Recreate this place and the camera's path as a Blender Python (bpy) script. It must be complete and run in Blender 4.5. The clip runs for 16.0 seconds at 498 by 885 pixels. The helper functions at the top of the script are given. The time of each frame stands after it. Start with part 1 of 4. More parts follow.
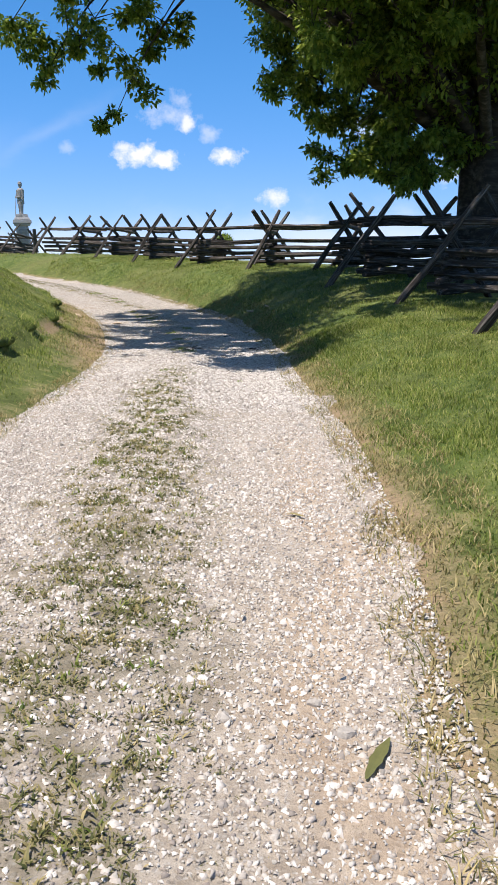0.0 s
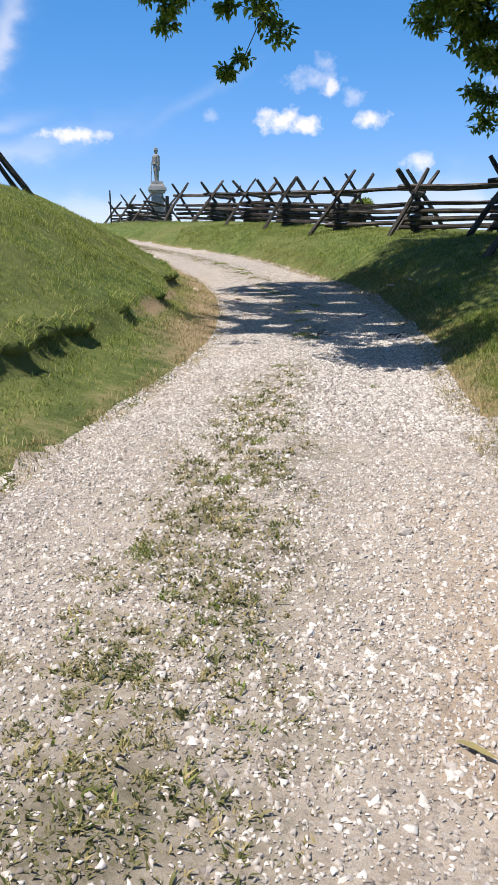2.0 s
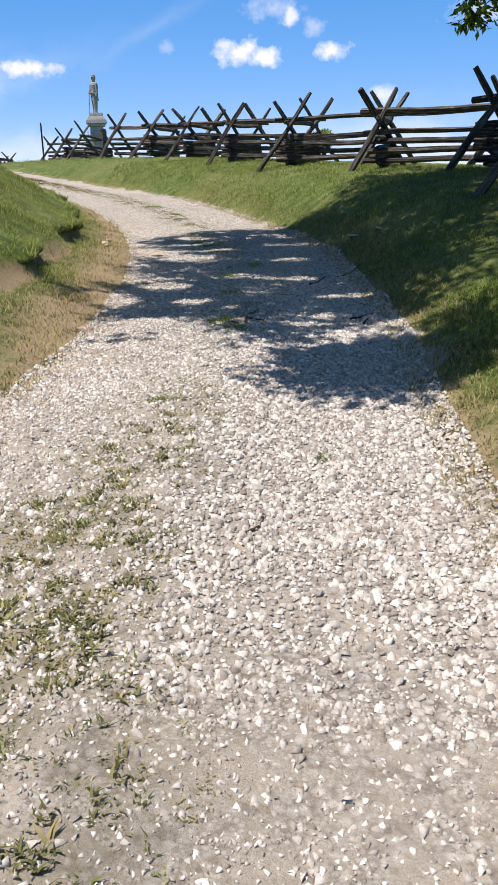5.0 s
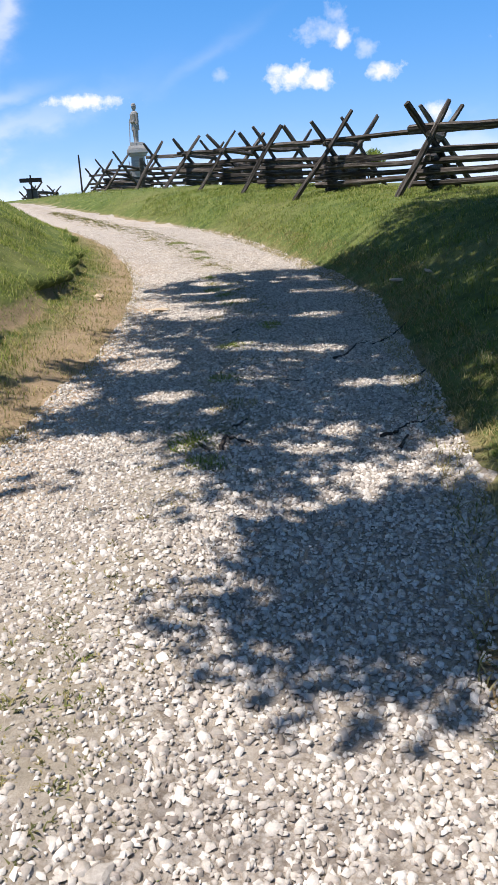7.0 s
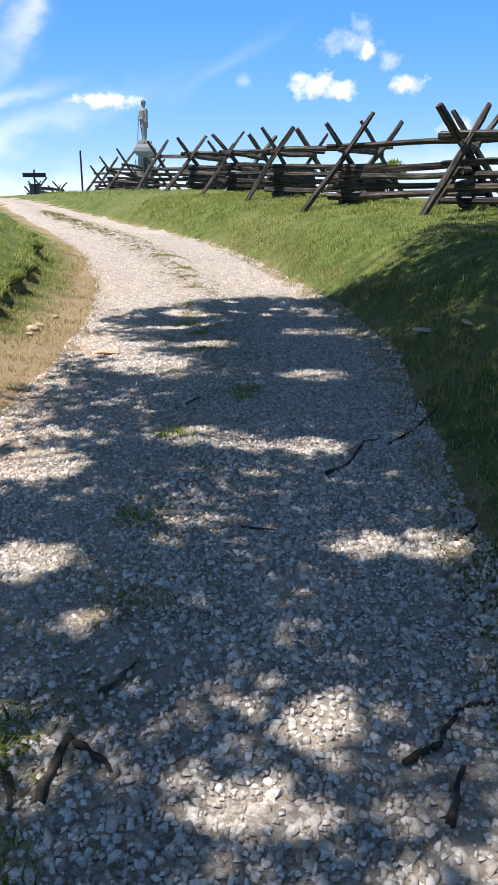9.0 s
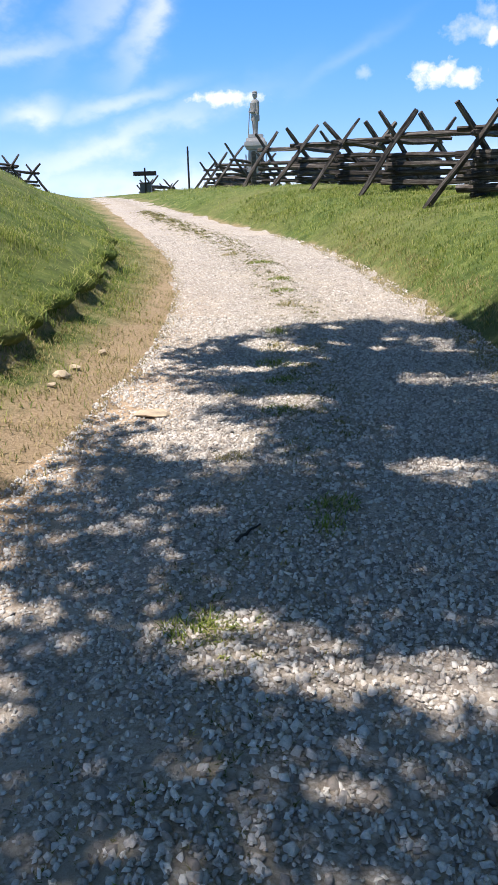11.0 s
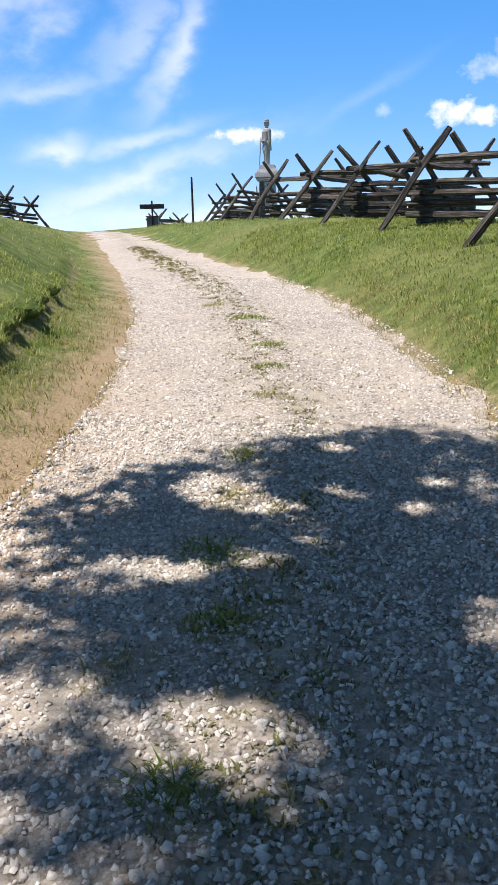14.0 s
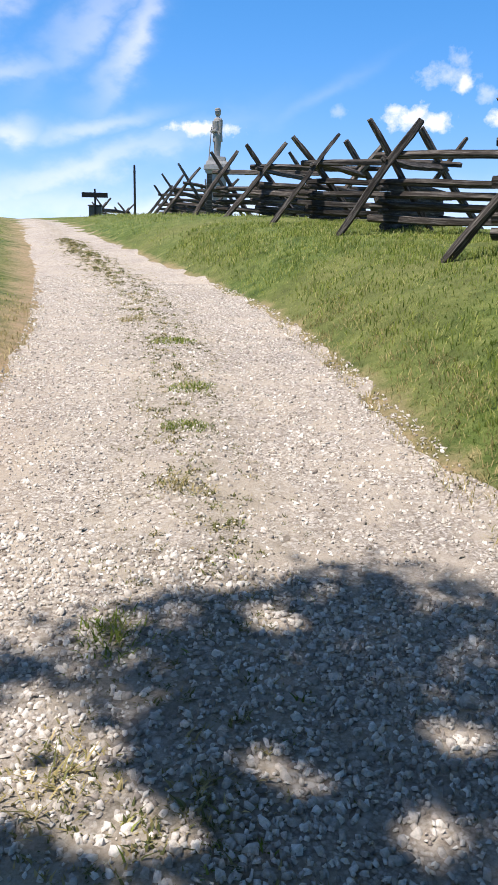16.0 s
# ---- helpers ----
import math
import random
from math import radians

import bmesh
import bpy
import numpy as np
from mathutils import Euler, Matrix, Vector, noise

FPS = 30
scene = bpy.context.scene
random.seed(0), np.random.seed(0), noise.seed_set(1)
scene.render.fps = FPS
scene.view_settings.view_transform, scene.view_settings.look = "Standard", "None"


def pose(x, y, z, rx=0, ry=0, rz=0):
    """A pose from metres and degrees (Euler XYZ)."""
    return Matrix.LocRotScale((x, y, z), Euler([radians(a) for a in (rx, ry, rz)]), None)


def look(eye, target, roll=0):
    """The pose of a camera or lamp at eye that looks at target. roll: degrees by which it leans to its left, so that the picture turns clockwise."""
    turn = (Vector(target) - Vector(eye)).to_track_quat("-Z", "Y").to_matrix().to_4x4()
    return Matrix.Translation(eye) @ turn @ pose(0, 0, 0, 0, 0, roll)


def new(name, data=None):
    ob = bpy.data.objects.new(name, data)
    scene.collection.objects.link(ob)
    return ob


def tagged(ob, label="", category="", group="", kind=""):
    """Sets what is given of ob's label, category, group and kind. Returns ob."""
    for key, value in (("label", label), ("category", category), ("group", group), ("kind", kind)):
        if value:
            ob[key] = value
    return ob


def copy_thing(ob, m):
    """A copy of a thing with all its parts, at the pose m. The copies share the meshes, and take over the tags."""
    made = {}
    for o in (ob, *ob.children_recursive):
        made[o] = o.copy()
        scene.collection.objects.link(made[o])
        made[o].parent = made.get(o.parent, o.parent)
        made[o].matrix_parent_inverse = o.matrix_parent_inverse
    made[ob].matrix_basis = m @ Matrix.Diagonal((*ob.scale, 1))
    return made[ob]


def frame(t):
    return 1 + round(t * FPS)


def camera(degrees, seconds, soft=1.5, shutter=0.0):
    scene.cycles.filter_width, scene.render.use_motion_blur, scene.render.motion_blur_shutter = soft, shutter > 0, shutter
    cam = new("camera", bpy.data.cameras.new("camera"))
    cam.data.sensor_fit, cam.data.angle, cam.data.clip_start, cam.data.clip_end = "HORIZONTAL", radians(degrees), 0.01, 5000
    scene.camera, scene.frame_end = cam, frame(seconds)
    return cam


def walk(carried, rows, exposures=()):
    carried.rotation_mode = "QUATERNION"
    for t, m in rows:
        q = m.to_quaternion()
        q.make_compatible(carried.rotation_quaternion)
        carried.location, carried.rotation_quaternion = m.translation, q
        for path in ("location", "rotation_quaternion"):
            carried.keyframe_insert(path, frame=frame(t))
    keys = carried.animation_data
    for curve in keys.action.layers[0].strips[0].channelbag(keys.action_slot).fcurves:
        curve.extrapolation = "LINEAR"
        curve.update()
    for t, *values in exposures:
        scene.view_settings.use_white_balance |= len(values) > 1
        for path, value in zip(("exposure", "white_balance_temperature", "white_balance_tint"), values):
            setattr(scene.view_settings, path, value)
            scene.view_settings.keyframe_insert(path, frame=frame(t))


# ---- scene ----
cam = camera(35.2, 16.0)
PATH = [
    (0, (0.034, 0.221, 1.362), (0.019, 2.17, 0.915), 0.1),
    (0.5, (0.056, 0.726, 1.374), (-0.174, 2.65, 0.877), -0.8),
    (1, (0.021, 1.242, 1.406), (-0.219, 3.168, 0.922), 0.2),
    (1.5, (0.08, 1.862, 1.373), (-0.172, 3.777, 0.855), -0.6),
    (2, (-0.004, 2.449, 1.34), (-0.353, 4.348, 0.818), -0.4),
    (2.5, (-0.033, 3.053, 1.321), (-0.352, 4.952, 0.781), 0.1),
    (3, (-0.074, 3.593, 1.343), (-0.396, 5.492, 0.806), -0.9),
    (3.5, (-0.182, 4.149, 1.365), (-0.476, 6.044, 0.795), 0.5),
    (3.7, (-0.188, 4.389, 1.332), (-0.357, 6.276, 0.692), 1.8),
    (5.8, (0.067, 6.949, 1.277), (-0.253, 8.81, 0.62), -2.6),
    (6, (0.04, 7.252, 1.308), (-0.299, 9.114, 0.663), -2.3),
    (6.5, (0.07, 7.819, 1.336), (-0.318, 9.666, 0.675), -1.6),
    (7, (0.116, 8.369, 1.405), (-0.289, 10.232, 0.798), -3.1),
    (7.5, (0.06, 9.117, 1.426), (-0.396, 10.979, 0.855), -2.9),
    (8, (0.09, 9.8, 1.477), (-0.277, 11.668, 0.861), -0.5),
    (8.5, (0.034, 10.346, 1.422), (-0.354, 12.211, 0.811), -0.5),
    (9, (-0.079, 11.003, 1.447), (-0.495, 12.867, 0.853), -0.2),
    (9.5, (-0.106, 11.633, 1.517), (-0.535, 13.509, 0.971), -1.1),
    (9.7, (-0.176, 11.909, 1.467), (-0.693, 13.764, 0.925), -1.6),
    (11.8, (-0.626, 14.379, 1.471), (-1.322, 16.148, 0.851), -1.6),
    (12, (-0.654, 14.664, 1.502), (-1.339, 16.445, 0.9), -1.7),
    (12.5, (-0.798, 15.123, 1.44), (-1.508, 16.908, 0.881), -2.6),
    (13, (-1.014, 15.7, 1.462), (-1.756, 17.48, 0.932), -1.8),
    (13.5, (-1.109, 16.243, 1.513), (-1.832, 18.035, 0.997), -2.3),
    (14, (-1.348, 16.854, 1.457), (-2.083, 18.639, 0.934), -1.3),
    (14.5, (-1.516, 17.527, 1.43), (-2.201, 19.321, 0.874), -0.2),
    (15, (-1.669, 18.11, 1.448), (-2.344, 19.901, 0.87), 0.3),
    (15.5, (-1.794, 18.482, 1.48), (-2.399, 20.296, 0.892), 1.1),
    (16, (-1.957, 19.019, 1.516), (-2.562, 20.849, 0.982), 1.5),
]
walk(cam, [(t, look(eye, target, roll)) for t, eye, target, roll in PATH], [(0, 0.36, 6450, 14), (3.5, 0.24, 6450, 14), (7, 0.4, 6450, 14), (9.5, 0.58, 6450, 14), (12.5, 0.58, 6450, 14), (16, 0.48, 6450, 14)])

# ---- world and sun ----
SUN_AZ, SUN_EL = -118.0, 71.0   # degrees clockwise from +y, and above the horizon


def sun_vector():
    a, e = radians(SUN_AZ), radians(SUN_EL)
    return Vector((math.sin(a) * math.cos(e), math.cos(a) * math.cos(e), math.sin(e)))


world = bpy.data.worlds.new("world")
scene.world = world
world.use_nodes = True
WN, WL = world.node_tree.nodes, world.node_tree.links
WN.clear()


def wnode(kind, **values):
    n = WN.new(kind)
    for k, v in values.items():
        n.inputs[k].default_value = v
    return n


def wmath(op, a, b=None, c=None, clamp=False):
    n = WN.new("ShaderNodeMath")
    n.operation, n.use_clamp = op, clamp
    for i, v in enumerate((a, b, c)):
        if v is None:
            continue
        if isinstance(v, (int, float)):
            n.inputs[i].default_value = v
        else:
            WL.new(v, n.inputs[i])
    return n.outputs[0]


sky = WN.new("ShaderNodeTexSky")
sky.sky_type, sky.sun_disc = "NISHITA", False
sky.sun_elevation, sky.sun_rotation = radians(SUN_EL), radians(SUN_AZ)
sky.air_density, sky.dust_density, sky.ozone_density = 1.0, 0.15, 1.6
coord = WN.new("ShaderNodeTexCoord")
split = WN.new("ShaderNodeSeparateXYZ")
WL.new(coord.outputs["Generated"], split.inputs[0])
# azimuth and elevation of the sky, in degrees
az = wmath("MULTIPLY", wmath("ARCTAN2", split.outputs[0], split.outputs[1]), 57.2958)
el = wmath("MULTIPLY", wmath("ARCSINE", split.outputs[2]), 57.2958)
comb = WN.new("ShaderNodeCombineXYZ")
WL.new(az, comb.inputs[0])
WL.new(el, comb.inputs[1])


def sky_noise(scale, detail, rough, sx=1.0, sy=1.0, turn=0.0):
    m = WN.new("ShaderNodeMapping")
    m.inputs["Scale"].default_value = (sx, sy, 1)
    m.inputs["Rotation"].default_value = (0, 0, radians(turn))
    WL.new(comb.outputs[0], m.inputs[0])
    n = wnode("ShaderNodeTexNoise", Scale=scale, Detail=detail, Roughness=rough)
    WL.new(m.outputs[0], n.inputs["Vector"])
    return n.outputs["Fac"]


puff_noise = sky_noise(0.9, 6, 0.62)
wisp_noise = sky_noise(0.2, 5, 0.55, 1.0, 1.6, -35)


def cloud(a, e, ra, re, noise_out, gain, density):
    """A cloud round a place of the sky, with a ragged rim."""
    u = wmath("DIVIDE", wmath("SUBTRACT", az, a), ra)
    v = wmath("DIVIDE", wmath("SUBTRACT", el, e), re)
    r = wmath("SQRT", wmath("ADD", wmath("MULTIPLY", u, u), wmath("MULTIPLY", v, v)))
    inside = wmath("SUBTRACT", 1.0, r)
    ragged = wmath("ADD", inside, wmath("MULTIPLY", wmath("SUBTRACT", noise_out, 0.5), gain))
    return wmath("MULTIPLY", wmath("SMOOTH_MIN", wmath("MAXIMUM", wmath("MULTIPLY", ragged, 1.15), 0.0), 1.0, 0.3), density)


def wisp(a, e, half, wide, angle, noise_out, density):
    """A thin streak of ice cloud: a soft band that rises at an angle, frayed along its length."""
    u0, v0 = wmath("SUBTRACT", az, a), wmath("SUBTRACT", el, e)
    ca, sa = math.cos(radians(angle)), math.sin(radians(angle))
    u = wmath("DIVIDE", wmath("ADD", wmath("MULTIPLY", u0, ca), wmath("MULTIPLY", v0, sa)), half)
    v = wmath("DIVIDE", wmath("SUBTRACT", wmath("MULTIPLY", v0, ca), wmath("MULTIPLY", u0, sa)), wide)
    v = wmath("ADD", v, wmath("MULTIPLY", wmath("SUBTRACT", noise_out, 0.5), 4.5))
    r2 = wmath("ADD", wmath("MULTIPLY", u, u), wmath("MULTIPLY", v, v))
    soft = wmath("POWER", 2.718, wmath("MULTIPLY", r2, -1.3))
    return wmath("MULTIPLY", wmath("MULTIPLY", soft, wmath("MULTIPLY_ADD", noise_out, 1.5, 0.05, True)), density)


CLOUDS = [  # azimuth, elevation, half widths, how solid
    (-8.1, 7.1, 1.5, 0.9, 0.95), (-6.7, 6.8, 1.6, 0.75, 0.95), (-9.0, 7.6, 0.7, 0.5, 0.7), (-5.9, 9.6, 2.2, 0.8, 0.38), (-4.7, 9.1, 0.6, 0.7, 0.75), (-5.1, 10.6, 0.8, 0.8, 0.35),
    (-2.0, 7.1, 1.2, 0.65, 0.85), (-3.2, 8.6, 0.9, 0.7, 0.35), (1.3, 4.4, 1.3, 0.7, 0.7), (-12.9, 7.4, 0.7, 0.5, 0.25),
    (-21.9, 6.15, 2.9, 0.62, 0.9), (8.0, 9.0, 3.0, 1.0, 0.4), (14.0, 6.0, 3.0, 0.9, 0.6), (-75, 16, 9, 3.5, 0.7), (60, 18, 10, 4, 0.7), (150, 20, 12, 5, 0.6), (100, 35, 12, 6, 0.5),
]
WISPS = [  # azimuth, elevation, half length, half width, angle of rise, how thick
    (-26.6, 11.6, 5.0, 1.1, 60, 0.5), (-29.5, 12.5, 5.5, 1.5, 50, 0.3), (-35.5, 9.2, 5.5, 0.9, 8, 0.32), (-30.0, 3.4, 9.5, 1.0, 18, 0.5), (-34.8, 5.4, 2.2, 0.8, 5, 0.6), (-29.5, 6.0, 5.0, 0.6, 12, 0.42),
    (-38.0, 13.0, 6.0, 2.5, 40, 0.4), (-14.0, 8.6, 4.5, 0.45, 26, 0.1), (6.0, 1.6, 14.0, 1.6, 0, 0.5), (-20.0, 1.0, 24.0, 1.2, 0, 0.45),
]
cover = None
for a, e, ra, re, dens in CLOUDS:
    c = cloud(a, e, ra, re, puff_noise, 2.6, dens)
    cover = c if cover is None else wmath("MAXIMUM", cover, c)
for a, e, half, wide, angle, dens in WISPS:
    cover = wmath("MAXIMUM", cover, wisp(a, e, half, wide, angle, wisp_noise, dens))
# unseen clouds added over the rest of the sky, to whiten its fill light
lumps = wnode("ShaderNodeTexNoise", Scale=3.2, Detail=7, Roughness=0.6)
WL.new(coord.outputs["Generated"], lumps.inputs["Vector"])
high = wmath("MULTIPLY_ADD", el, 0.1, -1.7, True)
cover = wmath("MAXIMUM", cover, wmath("MULTIPLY", wmath("MULTIPLY_ADD", lumps.outputs["Fac"], 5.0, -2.3, True), wmath("MULTIPLY", high, 0.2)))
deep = WN.new("ShaderNodeHueSaturation")
deep.inputs["Hue"].default_value = 0.506
deep.inputs["Saturation"].default_value, deep.inputs["Value"].default_value = 1.2, 0.72
WL.new(sky.outputs[0], deep.inputs["Color"])
tint = WN.new("ShaderNodeMix")
tint.data_type = "RGBA"
WL.new(wmath("MINIMUM", cover, 1.0), tint.inputs[0])
haze = WN.new("ShaderNodeMix")
haze.data_type = "RGBA"
WL.new(wmath("MULTIPLY", wmath("POWER", 2.718, wmath("MULTIPLY", wmath("MAXIMUM", el, 0.0), -0.24)), 0.9), haze.inputs[0])
even = WN.new("ShaderNodeMix")
even.data_type = "RGBA"
WL.new(wmath("MULTIPLY", wmath("POWER", 2.718, wmath("MULTIPLY", wmath("MAXIMUM", el, 0.0), -0.035)), 0.95), even.inputs[0])
WL.new(deep.outputs[0], even.inputs[6])
even.inputs[7].default_value = (0.75, 5.2, 13.6, 1)
WL.new(even.outputs[2], haze.inputs[6])
haze.inputs[7].default_value = (8.2, 11.0, 14.2, 1)
WL.new(haze.outputs[2], tint.inputs[6])
tint.inputs[7].default_value = (14.5, 14.1, 13.7, 1)
back = wnode("ShaderNodeBackground", Strength=0.066)
WL.new(tint.outputs[2], back.inputs[0])
out = WN.new("ShaderNodeOutputWorld")
WL.new(back.outputs[0], out.inputs[0])

sun_lamp = bpy.data.lights.new("sun", "SUN")
sun_lamp.energy, sun_lamp.angle, sun_lamp.color = 5.0, radians(0.53), (1.0, 0.94, 0.86)
sun = new("sun", sun_lamp)
sun.matrix_basis = look((0, 0, 40), Vector((0, 0, 40)) - sun_vector())

# ---- materials ----


def material(name, rough=0.9):
    m = bpy.data.materials.new(name)
    m.use_nodes = True
    n = m.node_tree.nodes
    b = n["Principled BSDF"]
    b.inputs["Roughness"].default_value = rough
    b.inputs["Specular IOR Level"].default_value = 0.25
    return m, n, m.node_tree.links, b


def tex_noise(n, l, scale, detail=5, rough=0.6, vec=None):
    t = n.new("ShaderNodeTexNoise")
    t.inputs["Scale"].default_value, t.inputs["Detail"].default_value, t.inputs["Roughness"].default_value = scale, detail, rough
    if vec is None:
        g = n.new("ShaderNodeNewGeometry")
        vec = g.outputs["Position"]
    l.new(vec, t.inputs["Vector"])
    return t.outputs["Fac"]


def ramp(n, l, fac, stops):
    r = n.new("ShaderNodeValToRGB")
    while len(r.color_ramp.elements) < len(stops):
        r.color_ramp.elements.new(0.5)
    for e, (p, c) in zip(r.color_ramp.elements, stops):
        e.position, e.color = p, (*c, 1)
    l.new(fac, r.inputs[0])
    return r.outputs[0]


def mix(n, l, fac, a, b, mode="MIX"):
    m = n.new("ShaderNodeMix")
    m.data_type, m.blend_type = "RGBA", mode
    for i, v in ((0, fac), (6, a), (7, b)):
        if isinstance(v, float):
            m.inputs[i].default_value = v
        elif isinstance(v, tuple):
            m.inputs[i].default_value = (*v, 1)
        else:
            l.new(v, m.inputs[i])
    return m.outputs[2]


def bump(n, l, b, height, dist, strength=0.6):
    k = n.new("ShaderNodeBump")
    k.inputs["Strength"].default_value, k.inputs["Distance"].default_value = strength, dist
    l.new(height, k.inputs["Height"])
    l.new(k.outputs[0], b.inputs["Normal"])


def soil_grass_material():
    m, n, l, b = material("turf", 0.95)
    big = tex_noise(n, l, 0.35, 4)
    mid = tex_noise(n, l, 3.2, 9, 0.8)
    fine = tex_noise(n, l, 45.0, 4, 0.7)
    green = ramp(n, l, mid, [(0.34, (0.036, 0.062, 0.012)), (0.5, (0.098, 0.138, 0.03)), (0.66, (0.2, 0.225, 0.066))])
    warm = mix(n, l, ramp(n, l, big, [(0.42, (0, 0, 0)), (0.68, (0.5, 0.5, 0.5))]), green, (0.2, 0.185, 0.07))
    # worn, dry soil along the road, as the mesh's own attribute
    at = n.new("ShaderNodeAttribute")
    at.attribute_name = "soil"
    soil = ramp(n, l, fine, [(0.3, (0.25, 0.175, 0.1)), (0.7, (0.43, 0.325, 0.2))])
    edge = n.new("ShaderNodeMath")
    edge.operation, edge.use_clamp = "MULTIPLY_ADD", True
    l.new(mid, edge.inputs[0])
    edge.inputs[1].default_value = 1.2
    sub = n.new("ShaderNodeMath")
    sub.operation = "SUBTRACT"
    l.new(at.outputs["Fac"], sub.inputs[0])
    sub.inputs[1].default_value = 0.6
    l.new(sub.outputs[0], edge.inputs[2])
    sharp = n.new("ShaderNodeMath")
    sharp.operation, sharp.use_clamp = "MULTIPLY_ADD", True
    l.new(edge.outputs[0], sharp.inputs[0])
    sharp.inputs[1].default_value, sharp.inputs[2].default_value = 2.5, -0.6
    l.new(mix(n, l, sharp.outputs[0], warm, soil), b.inputs["Base Color"])
    bump(n, l, b, fine, 0.03, 0.9)
    return m


def road_material():
    m, n, l, b = material("road_gravel", 0.95)
    g = n.new("ShaderNodeNewGeometry")
    cells = []
    for scale in (38.0, 85.0):
        vor = n.new("ShaderNodeTexVoronoi")
        vor.inputs["Scale"].default_value = scale
        l.new(g.outputs["Position"], vor.inputs["Vector"])
        cells.append(vor)
    big = tex_noise(n, l, 0.9, 5, 0.6)
    mid = tex_noise(n, l, 7.0, 7, 0.72)
    fine = tex_noise(n, l, 160.0, 4, 0.75)
    chips = []
    for vor in cells:
        stone = ramp(n, l, vor.outputs["Color"], [(0.08, (0.24, 0.21, 0.185)), (0.45, (0.45, 0.42, 0.38)), (0.95, (0.74, 0.71, 0.66))])
        gap = ramp(n, l, vor.outputs["Distance"], [(0.3, (1, 1, 1)), (0.75, (0.6, 0.55, 0.49))])
        chips.append(mix(n, l, 1.0, stone, gap, "MULTIPLY"))
    stone = mix(n, l, ramp(n, l, mid, [(0.4, (0, 0, 0)), (0.6, (1, 1, 1))]), chips[0], chips[1])
    dust = ramp(n, l, fine, [(0.3, (0.34, 0.295, 0.24)), (0.7, (0.54, 0.485, 0.41))])
    dusty = ramp(n, l, tex_noise(n, l, 3.1, 7, 0.7), [(0.47, (0, 0, 0)), (0.6, (0.85, 0.85, 0.85))])
    col = mix(n, l, dusty, stone, dust)
    col = mix(n, l, 0.6, col, ramp(n, l, big, [(0.3, (0.8, 0.77, 0.77)), (0.7, (1.15, 1.1, 1.03))]), "MULTIPLY")
    # trodden dirt with small chips pressed into it
    packed = n.new("ShaderNodeAttribute")
    packed.attribute_name = "dirt"
    dirt = mix(n, l, 0.55, ramp(n, l, mid, [(0.3, (0.34, 0.285, 0.225)), (0.5, (0.48, 0.42, 0.35)), (0.7, (0.6, 0.545, 0.47))]), ramp(n, l, fine, [(0.3, (0.6, 0.57, 0.53)), (0.7, (1.25, 1.22, 1.18))]), "MULTIPLY")
    chip = n.new("ShaderNodeTexVoronoi")
    chip.inputs["Scale"].default_value = 62.0
    l.new(g.outputs["Position"], chip.inputs["Vector"])
    dirt = mix(n, l, ramp(n, l, chip.outputs["Color"], [(0.62, (0, 0, 0)), (0.7, (0.75, 0.75, 0.75))]), dirt, chips[1])
    cover = n.new("ShaderNodeMath")
    cover.operation, cover.use_clamp = "MULTIPLY_ADD", True
    l.new(tex_noise(n, l, 1.7, 6, 0.65), cover.inputs[0])
    cover.inputs[1].default_value = 2.4
    shift = n.new("ShaderNodeMath")
    shift.operation = "MULTIPLY_ADD"
    l.new(packed.outputs["Fac"], shift.inputs[0])
    shift.inputs[1].default_value, shift.inputs[2].default_value = 2.2, -2.0
    l.new(shift.outputs[0], cover.inputs[2])
    col = mix(n, l, cover.outputs[0], col, dirt)
    at = n.new("ShaderNodeAttribute")
    at.attribute_name = "soil"
    col = mix(n, l, at.outputs["Fac"], col, ramp(n, l, mid, [(0.3, (0.38, 0.245, 0.13)), (0.7, (0.56, 0.4, 0.24))]))
    weedy = n.new("ShaderNodeAttribute")
    weedy.attribute_name = "strip"
    col = mix(n, l, weedy.outputs["Fac"], col, ramp(n, l, mid, [(0.35, (0.13, 0.115, 0.065)), (0.65, (0.33, 0.285, 0.2))]))
    l.new(col, b.inputs["Base Color"])
    bump(n, l, b, tex_noise(n, l, 55.0, 7, 0.75), 0.02, 0.8)
    return m


def island_material(name, stops, rough=0.85, fine_scale=90.0, trans=0.0):
    """One colour of a range for each loose piece of a mesh, with fine mottling."""
    m, n, l, b = material(name, rough)
    g = n.new("ShaderNodeNewGeometry")
    col = ramp(n, l, g.outputs["Random Per Island"], stops)
    fine = tex_noise(n, l, fine_scale, 4, 0.7)
    col = mix(n, l, 0.5, col, ramp(n, l, fine, [(0.3, (0.5, 0.55, 0.5)), (0.7, (1.45, 1.35, 1.3))]), "MULTIPLY")
    l.new(col, b.inputs["Base Color"])
    if trans:
        t = n.new("ShaderNodeBsdfTranslucent")
        l.new(col, t.inputs["Color"])
        s = n.new("ShaderNodeMixShader")
        s.inputs[0].default_value = trans
        l.new(b.outputs[0], s.inputs[1])
        l.new(t.outputs[0], s.inputs[2])
        l.new(s.outputs[0], n["Material Output"].inputs["Surface"])
    return m


